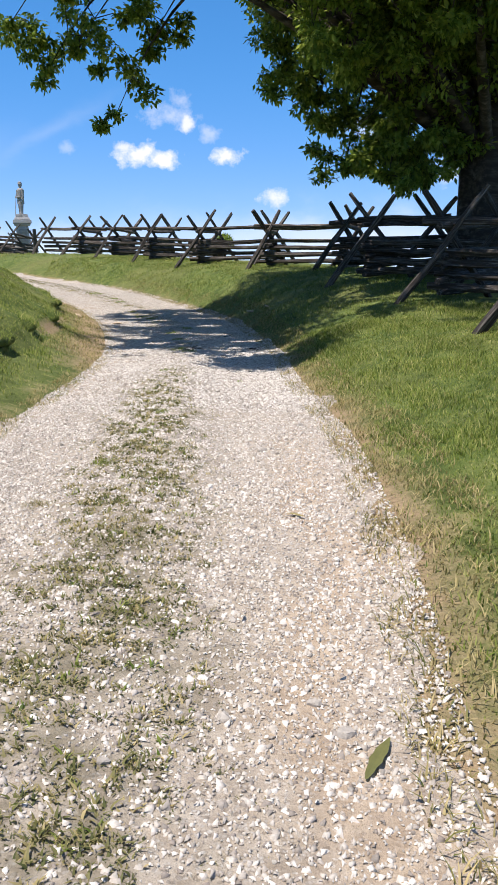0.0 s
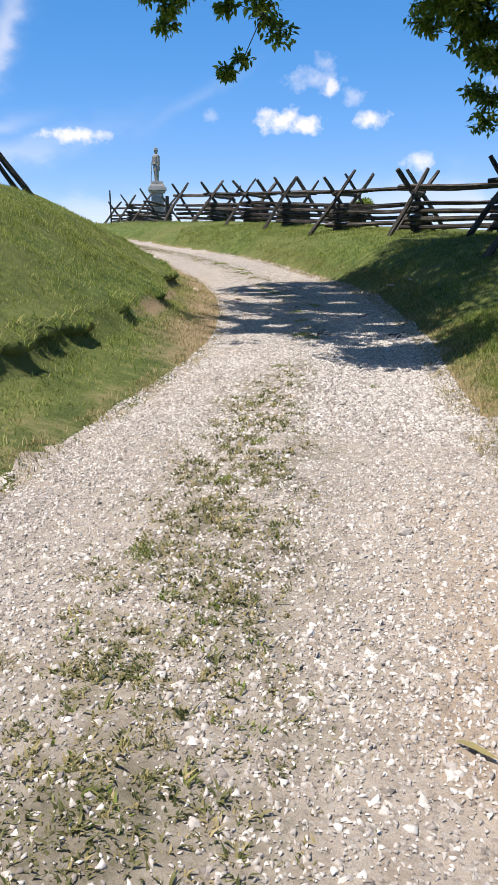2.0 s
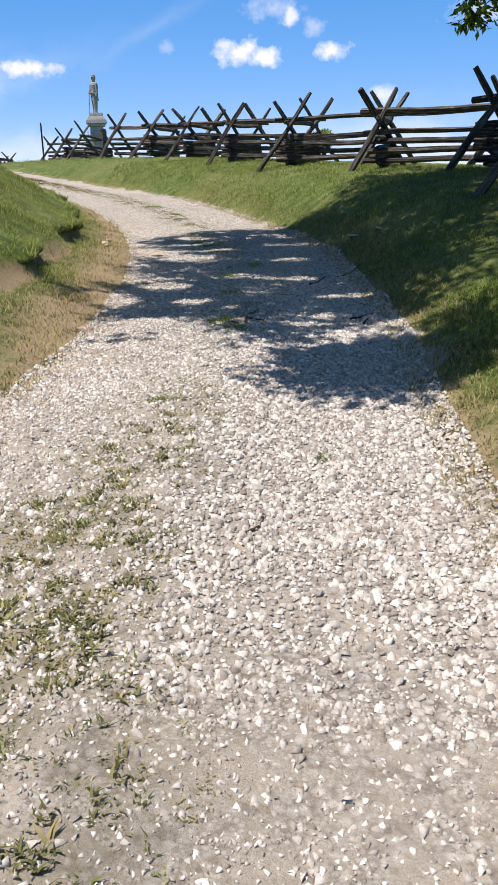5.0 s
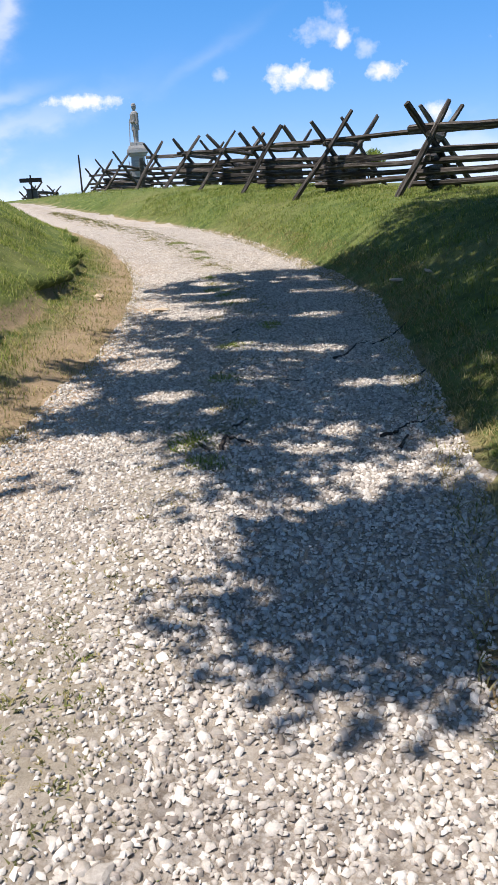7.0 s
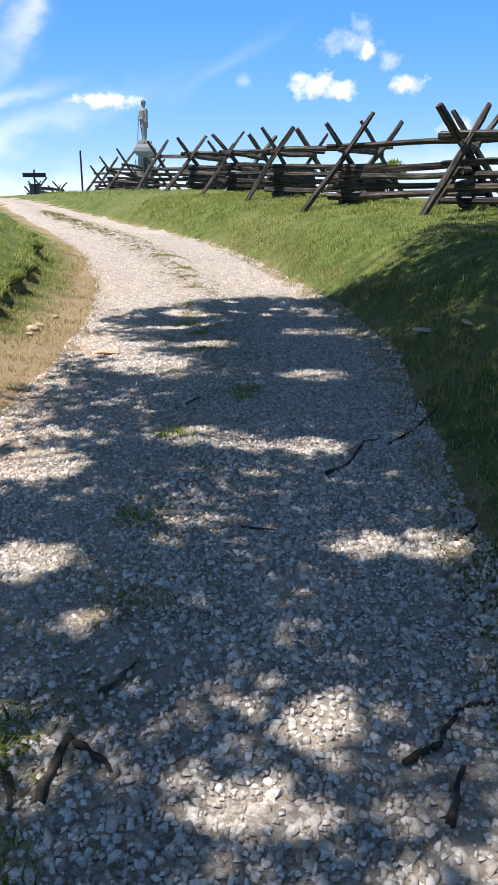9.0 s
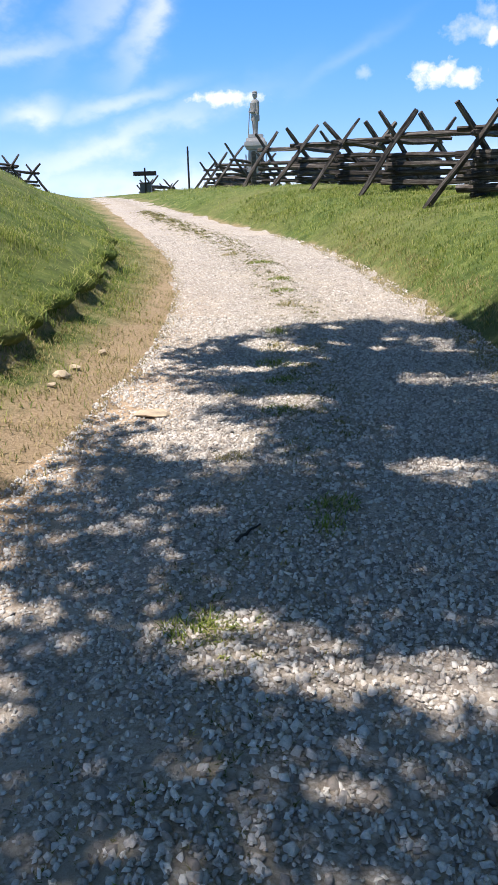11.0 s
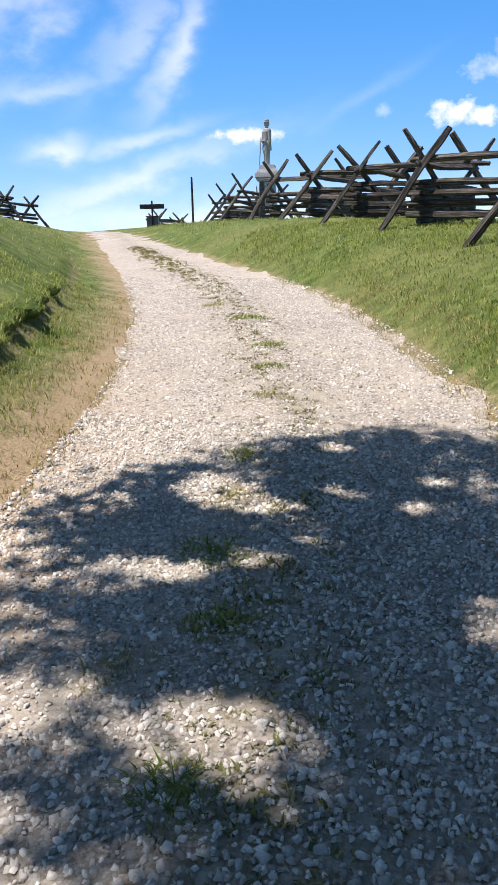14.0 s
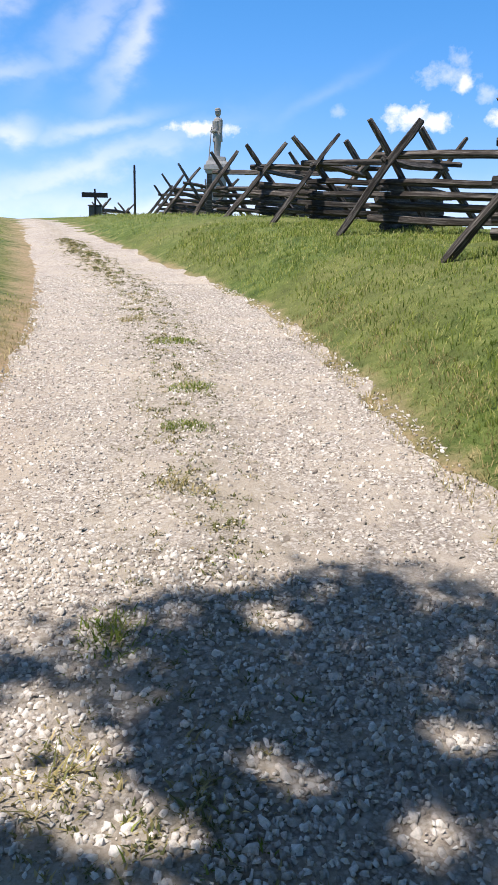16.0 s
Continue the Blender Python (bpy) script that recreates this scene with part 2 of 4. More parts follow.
def wood_material(name, dark, pale, split_scale=1.0):
    """Weathered timber: grain along the piece's own x axis, grey bleaching in patches."""
    m, n, l, b = material(name, 0.88)
    tc = n.new("ShaderNodeTexCoord")
    oi = n.new("ShaderNodeObjectInfo")
    add = n.new("ShaderNodeVectorMath")
    add.operation = "MULTIPLY_ADD"
    l.new(oi.outputs["Random"], add.inputs[0])
    add.inputs[1].default_value = (17, 29, 31)
    l.new(tc.outputs["Object"], add.inputs[2])
    mp = n.new("ShaderNodeMapping")
    mp.inputs["Scale"].default_value = (1.0, 14.0 * split_scale, 14.0 * split_scale)
    l.new(add.outputs[0], mp.inputs[0])
    grain = tex_noise(n, l, 2.2, 8, 0.7, mp.outputs[0])
    patch = tex_noise(n, l, 2.5, 5, 0.6, add.outputs[0])
    col = ramp(n, l, grain, [(0.3, tuple(0.45 * c for c in dark)), (0.48, dark), (0.62, pale), (0.8, tuple(1.25 * c for c in pale))])
    col = mix(n, l, ramp(n, l, patch, [(0.35, (0, 0, 0)), (0.7, (0.65, 0.65, 0.65))]), col, dark)
    val = n.new("ShaderNodeHueSaturation")
    mr = n.new("ShaderNodeMapRange")
    mr.inputs[3].default_value, mr.inputs[4].default_value = 0.65, 1.25
    l.new(oi.outputs["Random"], mr.inputs[0])
    l.new(mr.outputs[0], val.inputs["Value"])
    l.new(col, val.inputs["Color"])
    l.new(val.outputs[0], b.inputs["Base Color"])
    bump(n, l, b, grain, 0.02, 0.9)
    return m


def plain_material(name, colour, rough=0.8, grain=20.0, amount=0.5, metal=0.0):
    m, n, l, b = material(name, rough)
    fine = tex_noise(n, l, grain, 6, 0.7)
    wide = tex_noise(n, l, grain / 9, 4, 0.6)
    lo, hi = tuple(c * (1 - 0.5 * amount) for c in colour), tuple(c * (1 + 0.4 * amount) for c in colour)
    col = ramp(n, l, fine, [(0.3, lo), (0.7, hi)])
    col = mix(n, l, 0.5, col, ramp(n, l, wide, [(0.3, (0.7, 0.69, 0.67)), (0.7, (1.15, 1.15, 1.15))]), "MULTIPLY")
    l.new(col, b.inputs["Base Color"])
    b.inputs["Metallic"].default_value = metal
    bump(n, l, b, fine, 0.01, 0.5)
    return m


TURF = soil_grass_material()
ROAD = road_material()
STONES = island_material("loose_stones", [(0.0, (0.23, 0.2, 0.175)), (0.3, (0.42, 0.385, 0.345)), (0.7, (0.56, 0.525, 0.48)), (1.0, (0.72, 0.69, 0.64))])
GRASS = island_material("grass_blades", [(0.0, (0.075, 0.125, 0.022)), (0.35, (0.175, 0.24, 0.044)), (0.75, (0.31, 0.36, 0.085)), (1.0, (0.48, 0.45, 0.19))], 0.6, 1.6, 0.45)
DRY = island_material("dry_grass", [(0.0, (0.13, 0.15, 0.045)), (0.4, (0.3, 0.26, 0.11)), (1.0, (0.5, 0.41, 0.21))], 0.7, 8.0, 0.25)
LEAF = island_material("tree_leaves", [(0.0, (0.1, 0.16, 0.026)), (0.5, (0.22, 0.31, 0.05)), (1.0, (0.42, 0.48, 0.1))], 0.4, 3.0, 0.65)
WEED = island_material("weed_leaves", [(0.0, (0.07, 0.085, 0.028)), (0.5, (0.15, 0.155, 0.055)), (1.0, (0.27, 0.24, 0.11))], 0.75, 8.0, 0.2)
RAIL = wood_material("weathered_rail", (0.045, 0.037, 0.031), (0.21, 0.19, 0.168))
STAKE = wood_material("weathered_stake", (0.055, 0.046, 0.039), (0.25, 0.228, 0.2))
BARK = wood_material("bark", (0.05, 0.04, 0.032), (0.15, 0.125, 0.1), 0.35)
GRANITE = plain_material("pale_granite", (0.5, 0.48, 0.45), 0.8, 25.0, 0.5)
STATUE = plain_material("statue_granite", (0.36, 0.35, 0.335), 0.8, 18.0, 0.6)
DARK_WOOD = plain_material("dark_painted_wood", (0.035, 0.03, 0.028), 0.7, 30.0, 0.6)
GREY_METAL = plain_material("dull_metal", (0.12, 0.12, 0.12), 0.55, 30.0, 0.4, 0.6)
PALE_ROCK = plain_material("pale_rock", (0.4, 0.365, 0.32), 0.9, 40.0, 0.7)
LIMESTONE = plain_material("tan_limestone", (0.5, 0.4, 0.28), 0.9, 14.0, 0.6)

# ---- the lie of the land ----
# plan of the lane: y, left edge, right edge, height of the roadbed, height of the right bank, height of the left bank
LANE = np.array([
    (-40, -2.1, 0.6, -0.1, 0.2, 2.2), (-5, -2.05, 0.45, 0, 0.2, 2.25), (2, -2.05, 0.55, 0, 0.25, 2.3), (4, -2.03, 0.7, 0, 0.3, 2.35), (6.5, -2.03, 0.72, 0, 0.36, 2.4),
    (8.5, -2.02, 0.52, 0, 0.45, 2.45), (10.6, -2.03, 0.4, 0, 0.56, 2.5), (12.3, -2.2, 0.36, 0, 0.66, 2.5), (14.6, -2.62, 0.1, -0.02, 0.84, 2.5), (16.4, -3.0, -0.15, -0.02, 0.98, 2.5),
    (18.5, -3.55, -0.42, 0, 1.12, 2.5), (20.6, -4.2, -1.02, 0.02, 1.2, 2.5), (22.5, -4.95, -1.78, 0.1, 1.1, 2.5), (24.6, -5.95, -2.75, 0.23, 0.98, 2.5), (26.3, -6.85, -3.65, 0.33, 0.92, 2.45),
    (28.5, -8.2, -4.85, 0.44, 0.88, 2.35), (31.2, -9.95, -6.8, 0.57, 0.86, 2.2), (35, -12.6, -9.8, 0.78, 0.8, 1.8), (38, -14.75, -12.3, 1.0, 0.7, 1.65), (43, -18.4, -16.1, 1.32, 0.45, 1.2),
    (48, -22.2, -19.9, 1.5, 0.3, 0.75), (56, -28.5, -26.2, 1.45, 0.3, 0.35), (70, -40, -37.5, 0.6, 0.2, 0.1), (120, -80, -77, -3, 0, 0),
])


def smooth_table():
    """The plan resampled and smoothed, so that the lane bends without corners."""
    y = np.arange(-40, 120.01, 0.25)
    cols = [np.interp(y, LANE[:, 0], LANE[:, i]) for i in range(1, 6)]
    k = np.hanning(13)
    k /= k.sum()
    cols = [np.convolve(np.pad(c, 6, mode="edge"), k, mode="valid") for c in cols]
    return y, cols


LY, (LXL, LXR, LZ, LHR, LHL) = smooth_table()
LCOS = 1 / np.sqrt(1 + np.gradient((LXL + LXR) / 2, LY) ** 2)


def lane(y):
    return [np.interp(y, LY, c) for c in (LXL, LXR, LZ, LHR, LHL, LCOS)]


def waves(x, y, seed, scale):
    """Smooth random unevenness, in -1..1."""
    r = np.random.RandomState(seed)
    s = 0
    for k in range(9):
        a, f, p = r.uniform(0, 6.28), r.uniform(0.6, 2.2) / scale, r.uniform(0, 6.28)
        s = s + np.sin((x * math.cos(a) + y * math.sin(a)) * f * 2 + p)
    return s / 4.5


LEFT_D = (0, 0.5, 0.95, 1.15, 1.6, 2.05, 3.0, 4.0, 5.0, 6.5, 60)
LEFT_P = (0, 0.045, 0.1, 0.2, 0.31, 0.42, 0.65, 0.86, 0.97, 1.0, 1.02)


def land(x, y):
    """Height of the ground, and how far outside the lane a place lies (negative inside)."""
    x, y = np.asarray(x, float), np.asarray(y, float)
    xl, xr, z, hr, hl, c = lane(y)
    wob = 0.12 * waves(x * 0 + 3, y, 5, 0.9)
    dr, dl = (x - xr) * c + wob * 0.6, (xl - x) * c + wob
    pr = 1 - np.exp(-(np.maximum(dr, 0) / 1.15) ** 1.35)
    pl = np.interp(np.maximum(dl, 0), LEFT_D, LEFT_P)
    z = z + hr * pr + hl * pl
    z = z - 0.055 * np.maximum(dr - 4.5, 0) ** 0.98 - 0.035 * np.maximum(dl - 9, 0)
    out_d = np.maximum(dr, dl)
    z = z + np.clip(out_d, 0, 1) * (0.05 * waves(x, y, 11, 1.3) + 0.022 * waves(x, y, 12, 0.35))
    z = np.where(out_d < 0, z + 0.035 * np.clip(1 - np.abs((x - (xl + xr) / 2)) / 0.5, 0, 1) - 0.01 * waves(x, y, 13, 0.8) * 0.8, z)
    far = np.hypot(x, y - 20)
    return np.where(far > 90, np.minimum(z, -2) * 0 + np.maximum(z, -14), z), dr, dl


def height(x, y):
    return float(land(x, y)[0])


def mesh_object(name, verts, faces, mat, parent=None, smooth=False):
    me = bpy.data.meshes.new(name)
    if isinstance(faces, np.ndarray):
        k = faces.shape[1]
        me.vertices.add(len(verts))
        me.vertices.foreach_set("co", np.ascontiguousarray(verts, dtype=np.float32).ravel())
        me.loops.add(faces.size)
        me.loops.foreach_set("vertex_index", np.ascontiguousarray(faces, dtype=np.int32).ravel())
        me.polygons.add(len(faces))
        me.polygons.foreach_set("loop_start", np.arange(0, faces.size, k, dtype=np.int32))
        me.update(calc_edges=True)

    else:
        me.from_pydata([tuple(v) for v in verts], [], faces)
    me.materials.append(mat)
    if smooth:
        me.polygons.foreach_set("use_smooth", [True] * len(me.polygons))
    ob = new(name, me)
    if parent is not None:
        ob.parent = parent
    return ob


def grid_faces(rows, cols):
    i = np.arange(rows * cols).reshape(rows, cols)
    return np.stack([i[:-1, :-1], i[:-1, 1:], i[1:, 1:], i[1:, :-1]], -1).reshape(-1, 4)


def reach(lo, hi, step, far):
    """Even steps between lo and hi, and ever longer ones out to far on both sides."""
    mid = np.arange(lo, hi + step / 2, step)
    tail = np.cumsum(step * 1.17 ** np.arange(1, 90))
    tail = tail[tail < far]
    return np.concatenate([(lo - tail)[::-1], mid, hi + tail])


def strip_weight(x, y):
    """How far the grassy strip between the wheel tracks covers a place, 0..1."""
    xl, xr = lane(y)[:2]
    u = (x - xl) / (xr - xl)
    w = np.exp(-((u - np.interp(y, (2, 4, 5, 6.2, 8.5, 12, 20), (0.58, 0.54, 0.5, 0.45, 0.42, 0.45, 0.5)) + 0.03 * waves(x * 0, y, 31, 1.5)) / 0.17) ** 2)
    amount = np.interp(y, (0, 7, 9.5, 11, 17, 19, 22, 24, 34), (1.2, 1.15, 0.7, 0.4, 0.45, 0.65, 0.45, 0.42, 0.5))
    return w * amount * np.clip(0.68 + 0.55 * waves(x, y, 32, 0.3) + 0.8 * waves(x, y, 33, 0.07), 0, 1)


def build_ground():
    xs, ys = reach(-12, 6, 0.1, 2400), reach(0, 36, 0.14, 2400)
    X, Y = np.meshgrid(xs, ys)
    Z, dr, dl = land(X, Y)
    inside = np.maximum(dr, dl)
    Z = Z - 0.05 * np.clip(-inside / 0.25, 0, 1)
    ob = mesh_object("ground", np.stack([X, Y, Z], -1).reshape(-1, 3), grid_faces(*X.shape), TURF, smooth=True)
    scarp = np.interp(Y, (11.5, 13, 16, 20), (0, 0.9, 0.8, 0.45)) * np.exp(-((dl - 1.0) / 0.12) ** 2)
    worn = np.clip(1.15 - dl / 0.95, 0, 1) * np.interp(Y, (9.5, 12.5, 20, 25), (0.3, 1.0, 0.95, 0.6)) * (dl > -1) * (dr < 0)
    wornr = np.interp(Y, (0, 9, 12, 40), (0.6, 0.75, 0.55, 0.5)) * np.clip(1.1 - dr / np.interp(Y, (0, 9, 14), (0.6, 0.5, 0.3)), 0, 1) * (dr > -1) * (dl < 0)
    at = ob.data.attributes.new("soil", "FLOAT", "POINT")
    at.data.foreach_set("value", np.maximum(np.maximum(scarp, worn), wornr).ravel().astype(np.float32))
    return tagged(ob, "green grassy ground with mown banks beside a sunken lane", "ground", kind="structure")


def build_road():
    v = np.concatenate([np.arange(-6, 34, 0.12), np.arange(34, 75, 0.15)])
    u = np.linspace(0, 1, 40)
    U, Y = np.meshgrid(u, v)
    xl, xr = lane(Y)[:2]
    rag = 0.1 * waves(Y * 0, Y, 21, 0.35) + 0.05 * waves(Y * 0, Y, 22, 0.1)
    rag2 = 0.15 * waves(Y * 0, Y, 23, 0.35) + 0.05 * waves(Y * 0, Y, 24, 0.1)
    X = (xl - 0.1 + rag) * (1 - U) + (xr + 0.1 + rag2) * U
    Z = land(X, Y)[0] + 0.006 - 0.035 * ((U == 0) | (U == 1))
    ob = mesh_object("road", np.stack([X, Y, Z], -1).reshape(-1, 3), grid_faces(*X.shape), ROAD, smooth=True)
    clay = np.clip(1.25 - U / 0.2, 0, 1) * np.exp(-((Y - 16) / 5.5) ** 2) * 0.85
    rut = 0.4 * np.exp(-((U - 0.86 - 0.03 * waves(X * 0, Y, 26, 1.1)) / 0.07) ** 2) * np.interp(Y, (0, 5, 7.5), (1, 0.9, 0))
    clay = np.maximum(clay, rut)
    dirt = np.where(U > 0.5, np.interp(Y, (0, 6, 8.2), (0.95, 0.9, 0)), np.interp(Y, (0, 8, 11, 16, 26), (0.8, 0.85, 0.4, 0.15, 0.35)))
    dirt = dirt - 0.45 * np.exp(-((U - 0.12) / 0.14) ** 2) * (Y < 10)
    at = ob.data.attributes.new("dirt", "FLOAT", "POINT")
    at.data.foreach_set("value", np.clip(dirt, 0, 1).ravel().astype(np.float32))
    at = ob.data.attributes.new("soil", "FLOAT", "POINT")
    at.data.foreach_set("value", np.clip(clay, 0, 0.85).ravel().astype(np.float32))
    at = ob.data.attributes.new("strip", "FLOAT", "POINT")
    at.data.foreach_set("value", np.clip(0.85 * strip_weight(X, Y), 0, 0.78).ravel().astype(np.float32))
    return tagged(ob, "pale crushed-stone gravel lane with two wheel tracks", "road", kind="structure")


build_ground()
build_road()

# ---- split-rail fences ----


def rail_mesh(name, length, thick, seed, mat):
    """A split rail: a crooked, tapering billet along x with an uneven five- or six-sided section."""
    r = random.Random(seed)
    sides, rings = r.choice((5, 6)), 9
    prof = [(2 * math.pi * i / sides + r.uniform(-0.25, 0.25), r.uniform(0.72, 1.15)) for i in range(sides)]
    bend, bend2, ph = r.uniform(-0.035, 0.035), r.uniform(-0.03, 0.03), r.uniform(0, 6)
    taper = r.uniform(-0.18, 0.18)
    verts, faces = [], []
    for k in range(rings):
        u = k / (rings - 1)
        cy = bend * math.sin(u * math.pi) + 0.012 * math.sin(u * 9 + ph)
        cz = bend2 * math.sin(u * math.pi) + 0.012 * math.sin(u * 7 + ph * 2)
        s = thick / 2 * (1 + taper * (u - 0.5) * 2) * (0.86 if k in (0, rings - 1) else 1)
        for a, q in prof:
            w = q * s * r.uniform(0.92, 1.08)
            verts.append((length * (u - 0.5) + r.uniform(-0.01, 0.01), cy + w * math.cos(a + 0.25 * u), cz + w * math.sin(a + 0.25 * u)))
    for k in range(rings - 1):
        for i in range(sides):
            j = (i + 1) % sides
            faces.append((k * sides + i, k * sides + j, (k + 1) * sides + j, (k + 1) * sides + i))
    faces += [tuple(range(sides))[::-1], tuple((rings - 1) * sides + i for i in range(sides))]
    me = bpy.data.meshes.new(name)
    me.from_pydata(verts, [], faces)
    me.materials.append(mat)
    me.update()
    return me


RAILS = [rail_mesh("fence_rail", 3.4, 0.15, 40 + i, RAIL) for i in range(8)]
STAKES = [rail_mesh("fence_stake", 2.15, 0.14, 60 + i, STAKE) for i in range(6)]


def lay(me, name, a, b, parent, full, roll):
    """Lay one timber between two points, stretched to the span."""
    a, b = Vector(a), Vector(b)
    d = b - a
    ob = new(name, me)
    ob.parent = parent
    q = d.to_track_quat("X", "Z").to_matrix().to_4x4()
    ob.matrix_basis = Matrix.Translation((a + b) / 2) @ q @ pose(0, 0, 0, roll) @ Matrix.Diagonal((d.length / full, 1, 1, 1))
    return ob


def worm_fence(fronts, away, depth, seed, label, courses=4, first=False):
    """A zigzag fence of stacked rails. fronts: the corners on the lane's side; away: the side on which the other corners lie."""
    r = random.Random(seed)
    fence = tagged(new("fence"), label, "fence")
    fronts = [Vector((x, y, 0)) for x, y in fronts]
    nodes = []
    for a, b in zip(fronts, fronts[1:]):
        t = (b - a).normalized()
        out = Vector((t.y, -t.x, 0)) * away
        nodes += [(a, out, True), ((a + b) / 2 + out * depth, out, False)]
    nodes.append((fronts[-1], out, True))
    step = 0.2
    for i, ((a, oa, fa), (b, ob_, fb)) in enumerate(zip(nodes, nodes[1:])):
        d = (b - a).normalized()
        for k in range(courses):
            lift = 0.1 + step * k + (step / 2 if i % 2 else 0)
            ea, eb = a - d * r.uniform(0.2, 0.42), b + d * r.uniform(0.2, 0.42)
            side = Vector((-d.y, d.x, 0)) * r.uniform(-0.05, 0.05)
            za, zb = height(a.x, a.y) + lift, height(b.x, b.y) + lift
            lay(r.choice(RAILS), "fence_rail", (*(ea + side).xy, za + r.uniform(-0.02, 0.02)), (*(eb + side).xy, zb + r.uniform(-0.02, 0.02)), fence, 3.4, r.uniform(0, 360))
        # the rider, held in the crossed stakes
        lift = 1.14 + 0.1 * (i % 2)
        ea, eb = a - d * r.uniform(0.25, 0.5), b + d * r.uniform(0.25, 0.5)
        lay(r.choice(RAILS), "fence_rail", (*ea.xy, height(a.x, a.y) + lift + r.uniform(-0.04, 0.04)), (*eb.xy, height(b.x, b.y) + lift + r.uniform(-0.04, 0.04)), fence, 3.4, r.uniform(0, 360))
    for a, out, front in nodes:
        along = Vector((-out.y, out.x, 0))
        for s in (-1, 1):
            foot = a + out * s * r.uniform(0.9, 1.1) + along * (0.09 * s + r.uniform(-0.12, 0.12))
            head = a - out * s * r.uniform(0.38, 0.54) + along * (0.09 * s + r.uniform(-0.18, 0.18))
            lay(r.choice(STAKES), "fence_stake", (*foot.xy, height(foot.x, foot.y) - 0.08), (*head.xy, height(a.x, a.y) + r.uniform(1.68, 1.9)), fence, 2.15, r.uniform(0, 360))
    return fence


RIGHT_FRONTS = [(3.9, 2.6), (3.85, 6.4), (3.65, 10.1), (3.25, 13.7), (2.55, 17.6), (2.35, 21.7), (0.42, 25.9), (-1.97, 29.1), (-4.2, 32.85), (-6.28, 36.2), (-8.45, 39.3), (-10.9, 42.9)]
worm_fence(RIGHT_FRONTS, 1, 1.9, 3, "zigzag fence of weathered split rails with crossed stakes")
worm_fence([(-14.3, 48.3), (-16.9, 52.6), (-19.4, 57.0)], 1, 1.9, 5, "zigzag split-rail fence running on past a stone monument")
LEFT_FRONTS = [(-7.0, 6.2), (-7.2, 10.2), (-8.1, 14.2), (-8.6, 18.4), (-10.4, 21.8), (-13.0, 25.2), (-15.4, 28.6), (-17.8, 32.0), (-20.2, 35.4), (-22.4, 38.6), (-24.4, 42.0), (-25.9, 45.6), (-27.0, 49.2), (-28.3, 52.8)]
worm_fence(LEFT_FRONTS, -1, 1.9, 4, "dark zigzag split-rail fence on top of the high grassy bank")

worm_fence([(-27.0, 64.5), (-29.0, 67.8), (-31.2, 71.2)], 1, 1.6, 6, "short stretch of split-rail fence beyond the crest", 2)

# ---- the monument ----


def part(name, bm, mat, parent, label=""):
    me = bpy.data.meshes.new(name)
    bmesh.ops.recalc_face_normals(bm, faces=bm.faces)
    bm.to_mesh(me)
    bm.free()
    me.materials.append(mat)
    ob = new(name, me)
    ob.parent = parent
    if label:
        ob["label"] = label
    return ob


def block(bm, sx, sy, z0, z1, top=1.0, bev=0.03, at=(0, 0)):
    """A block with bevelled edges, its top face scaled."""
    vs = []
    for z, s in ((z0, 1.0), (z1, top)):
        for x, y in ((-1, -1), (1, -1), (1, 1), (-1, 1)):
            vs.append(bm.verts.new((at[0] + x * sx / 2 * s, at[1] + y * sy / 2 * s, z)))
    fs = [(3, 2, 1, 0), (4, 5, 6, 7), (0, 1, 5, 4), (1, 2, 6, 5), (2, 3, 7, 6), (3, 0, 4, 7)]
    faces = [bm.faces.new([vs[i] for i in f]) for f in fs]
    edges = list({e for f in faces for e in f.edges})
    bmesh.ops.bevel(bm, geom=edges, offset=bev, segments=2, affect="EDGES")


def lathe(bm, prof, seg=14, at=(0, 0), sx=1.0, sy=1.0, lean=(0, 0)):
    rings = []
    z0 = prof[0][1]
    for rad, z in prof:
        ox, oy = at[0] + lean[0] * (z - z0), at[1] + lean[1] * (z - z0)
        rings.append([bm.verts.new((ox + sx * rad * math.cos(2 * math.pi * i / seg), oy + sy * rad * math.sin(2 * math.pi * i / seg), z)) for i in range(seg)])
    for a, b in zip(rings, rings[1:]):
        for i in range(seg):
            j = (i + 1) % seg
            bm.faces.new((a[i], a[j], b[j], b[i]))
    bm.faces.new(rings[0][::-1])
    bm.faces.new(rings[-1])


MX, MY = -15.6, 54.6
MZ = height(MX, MY)


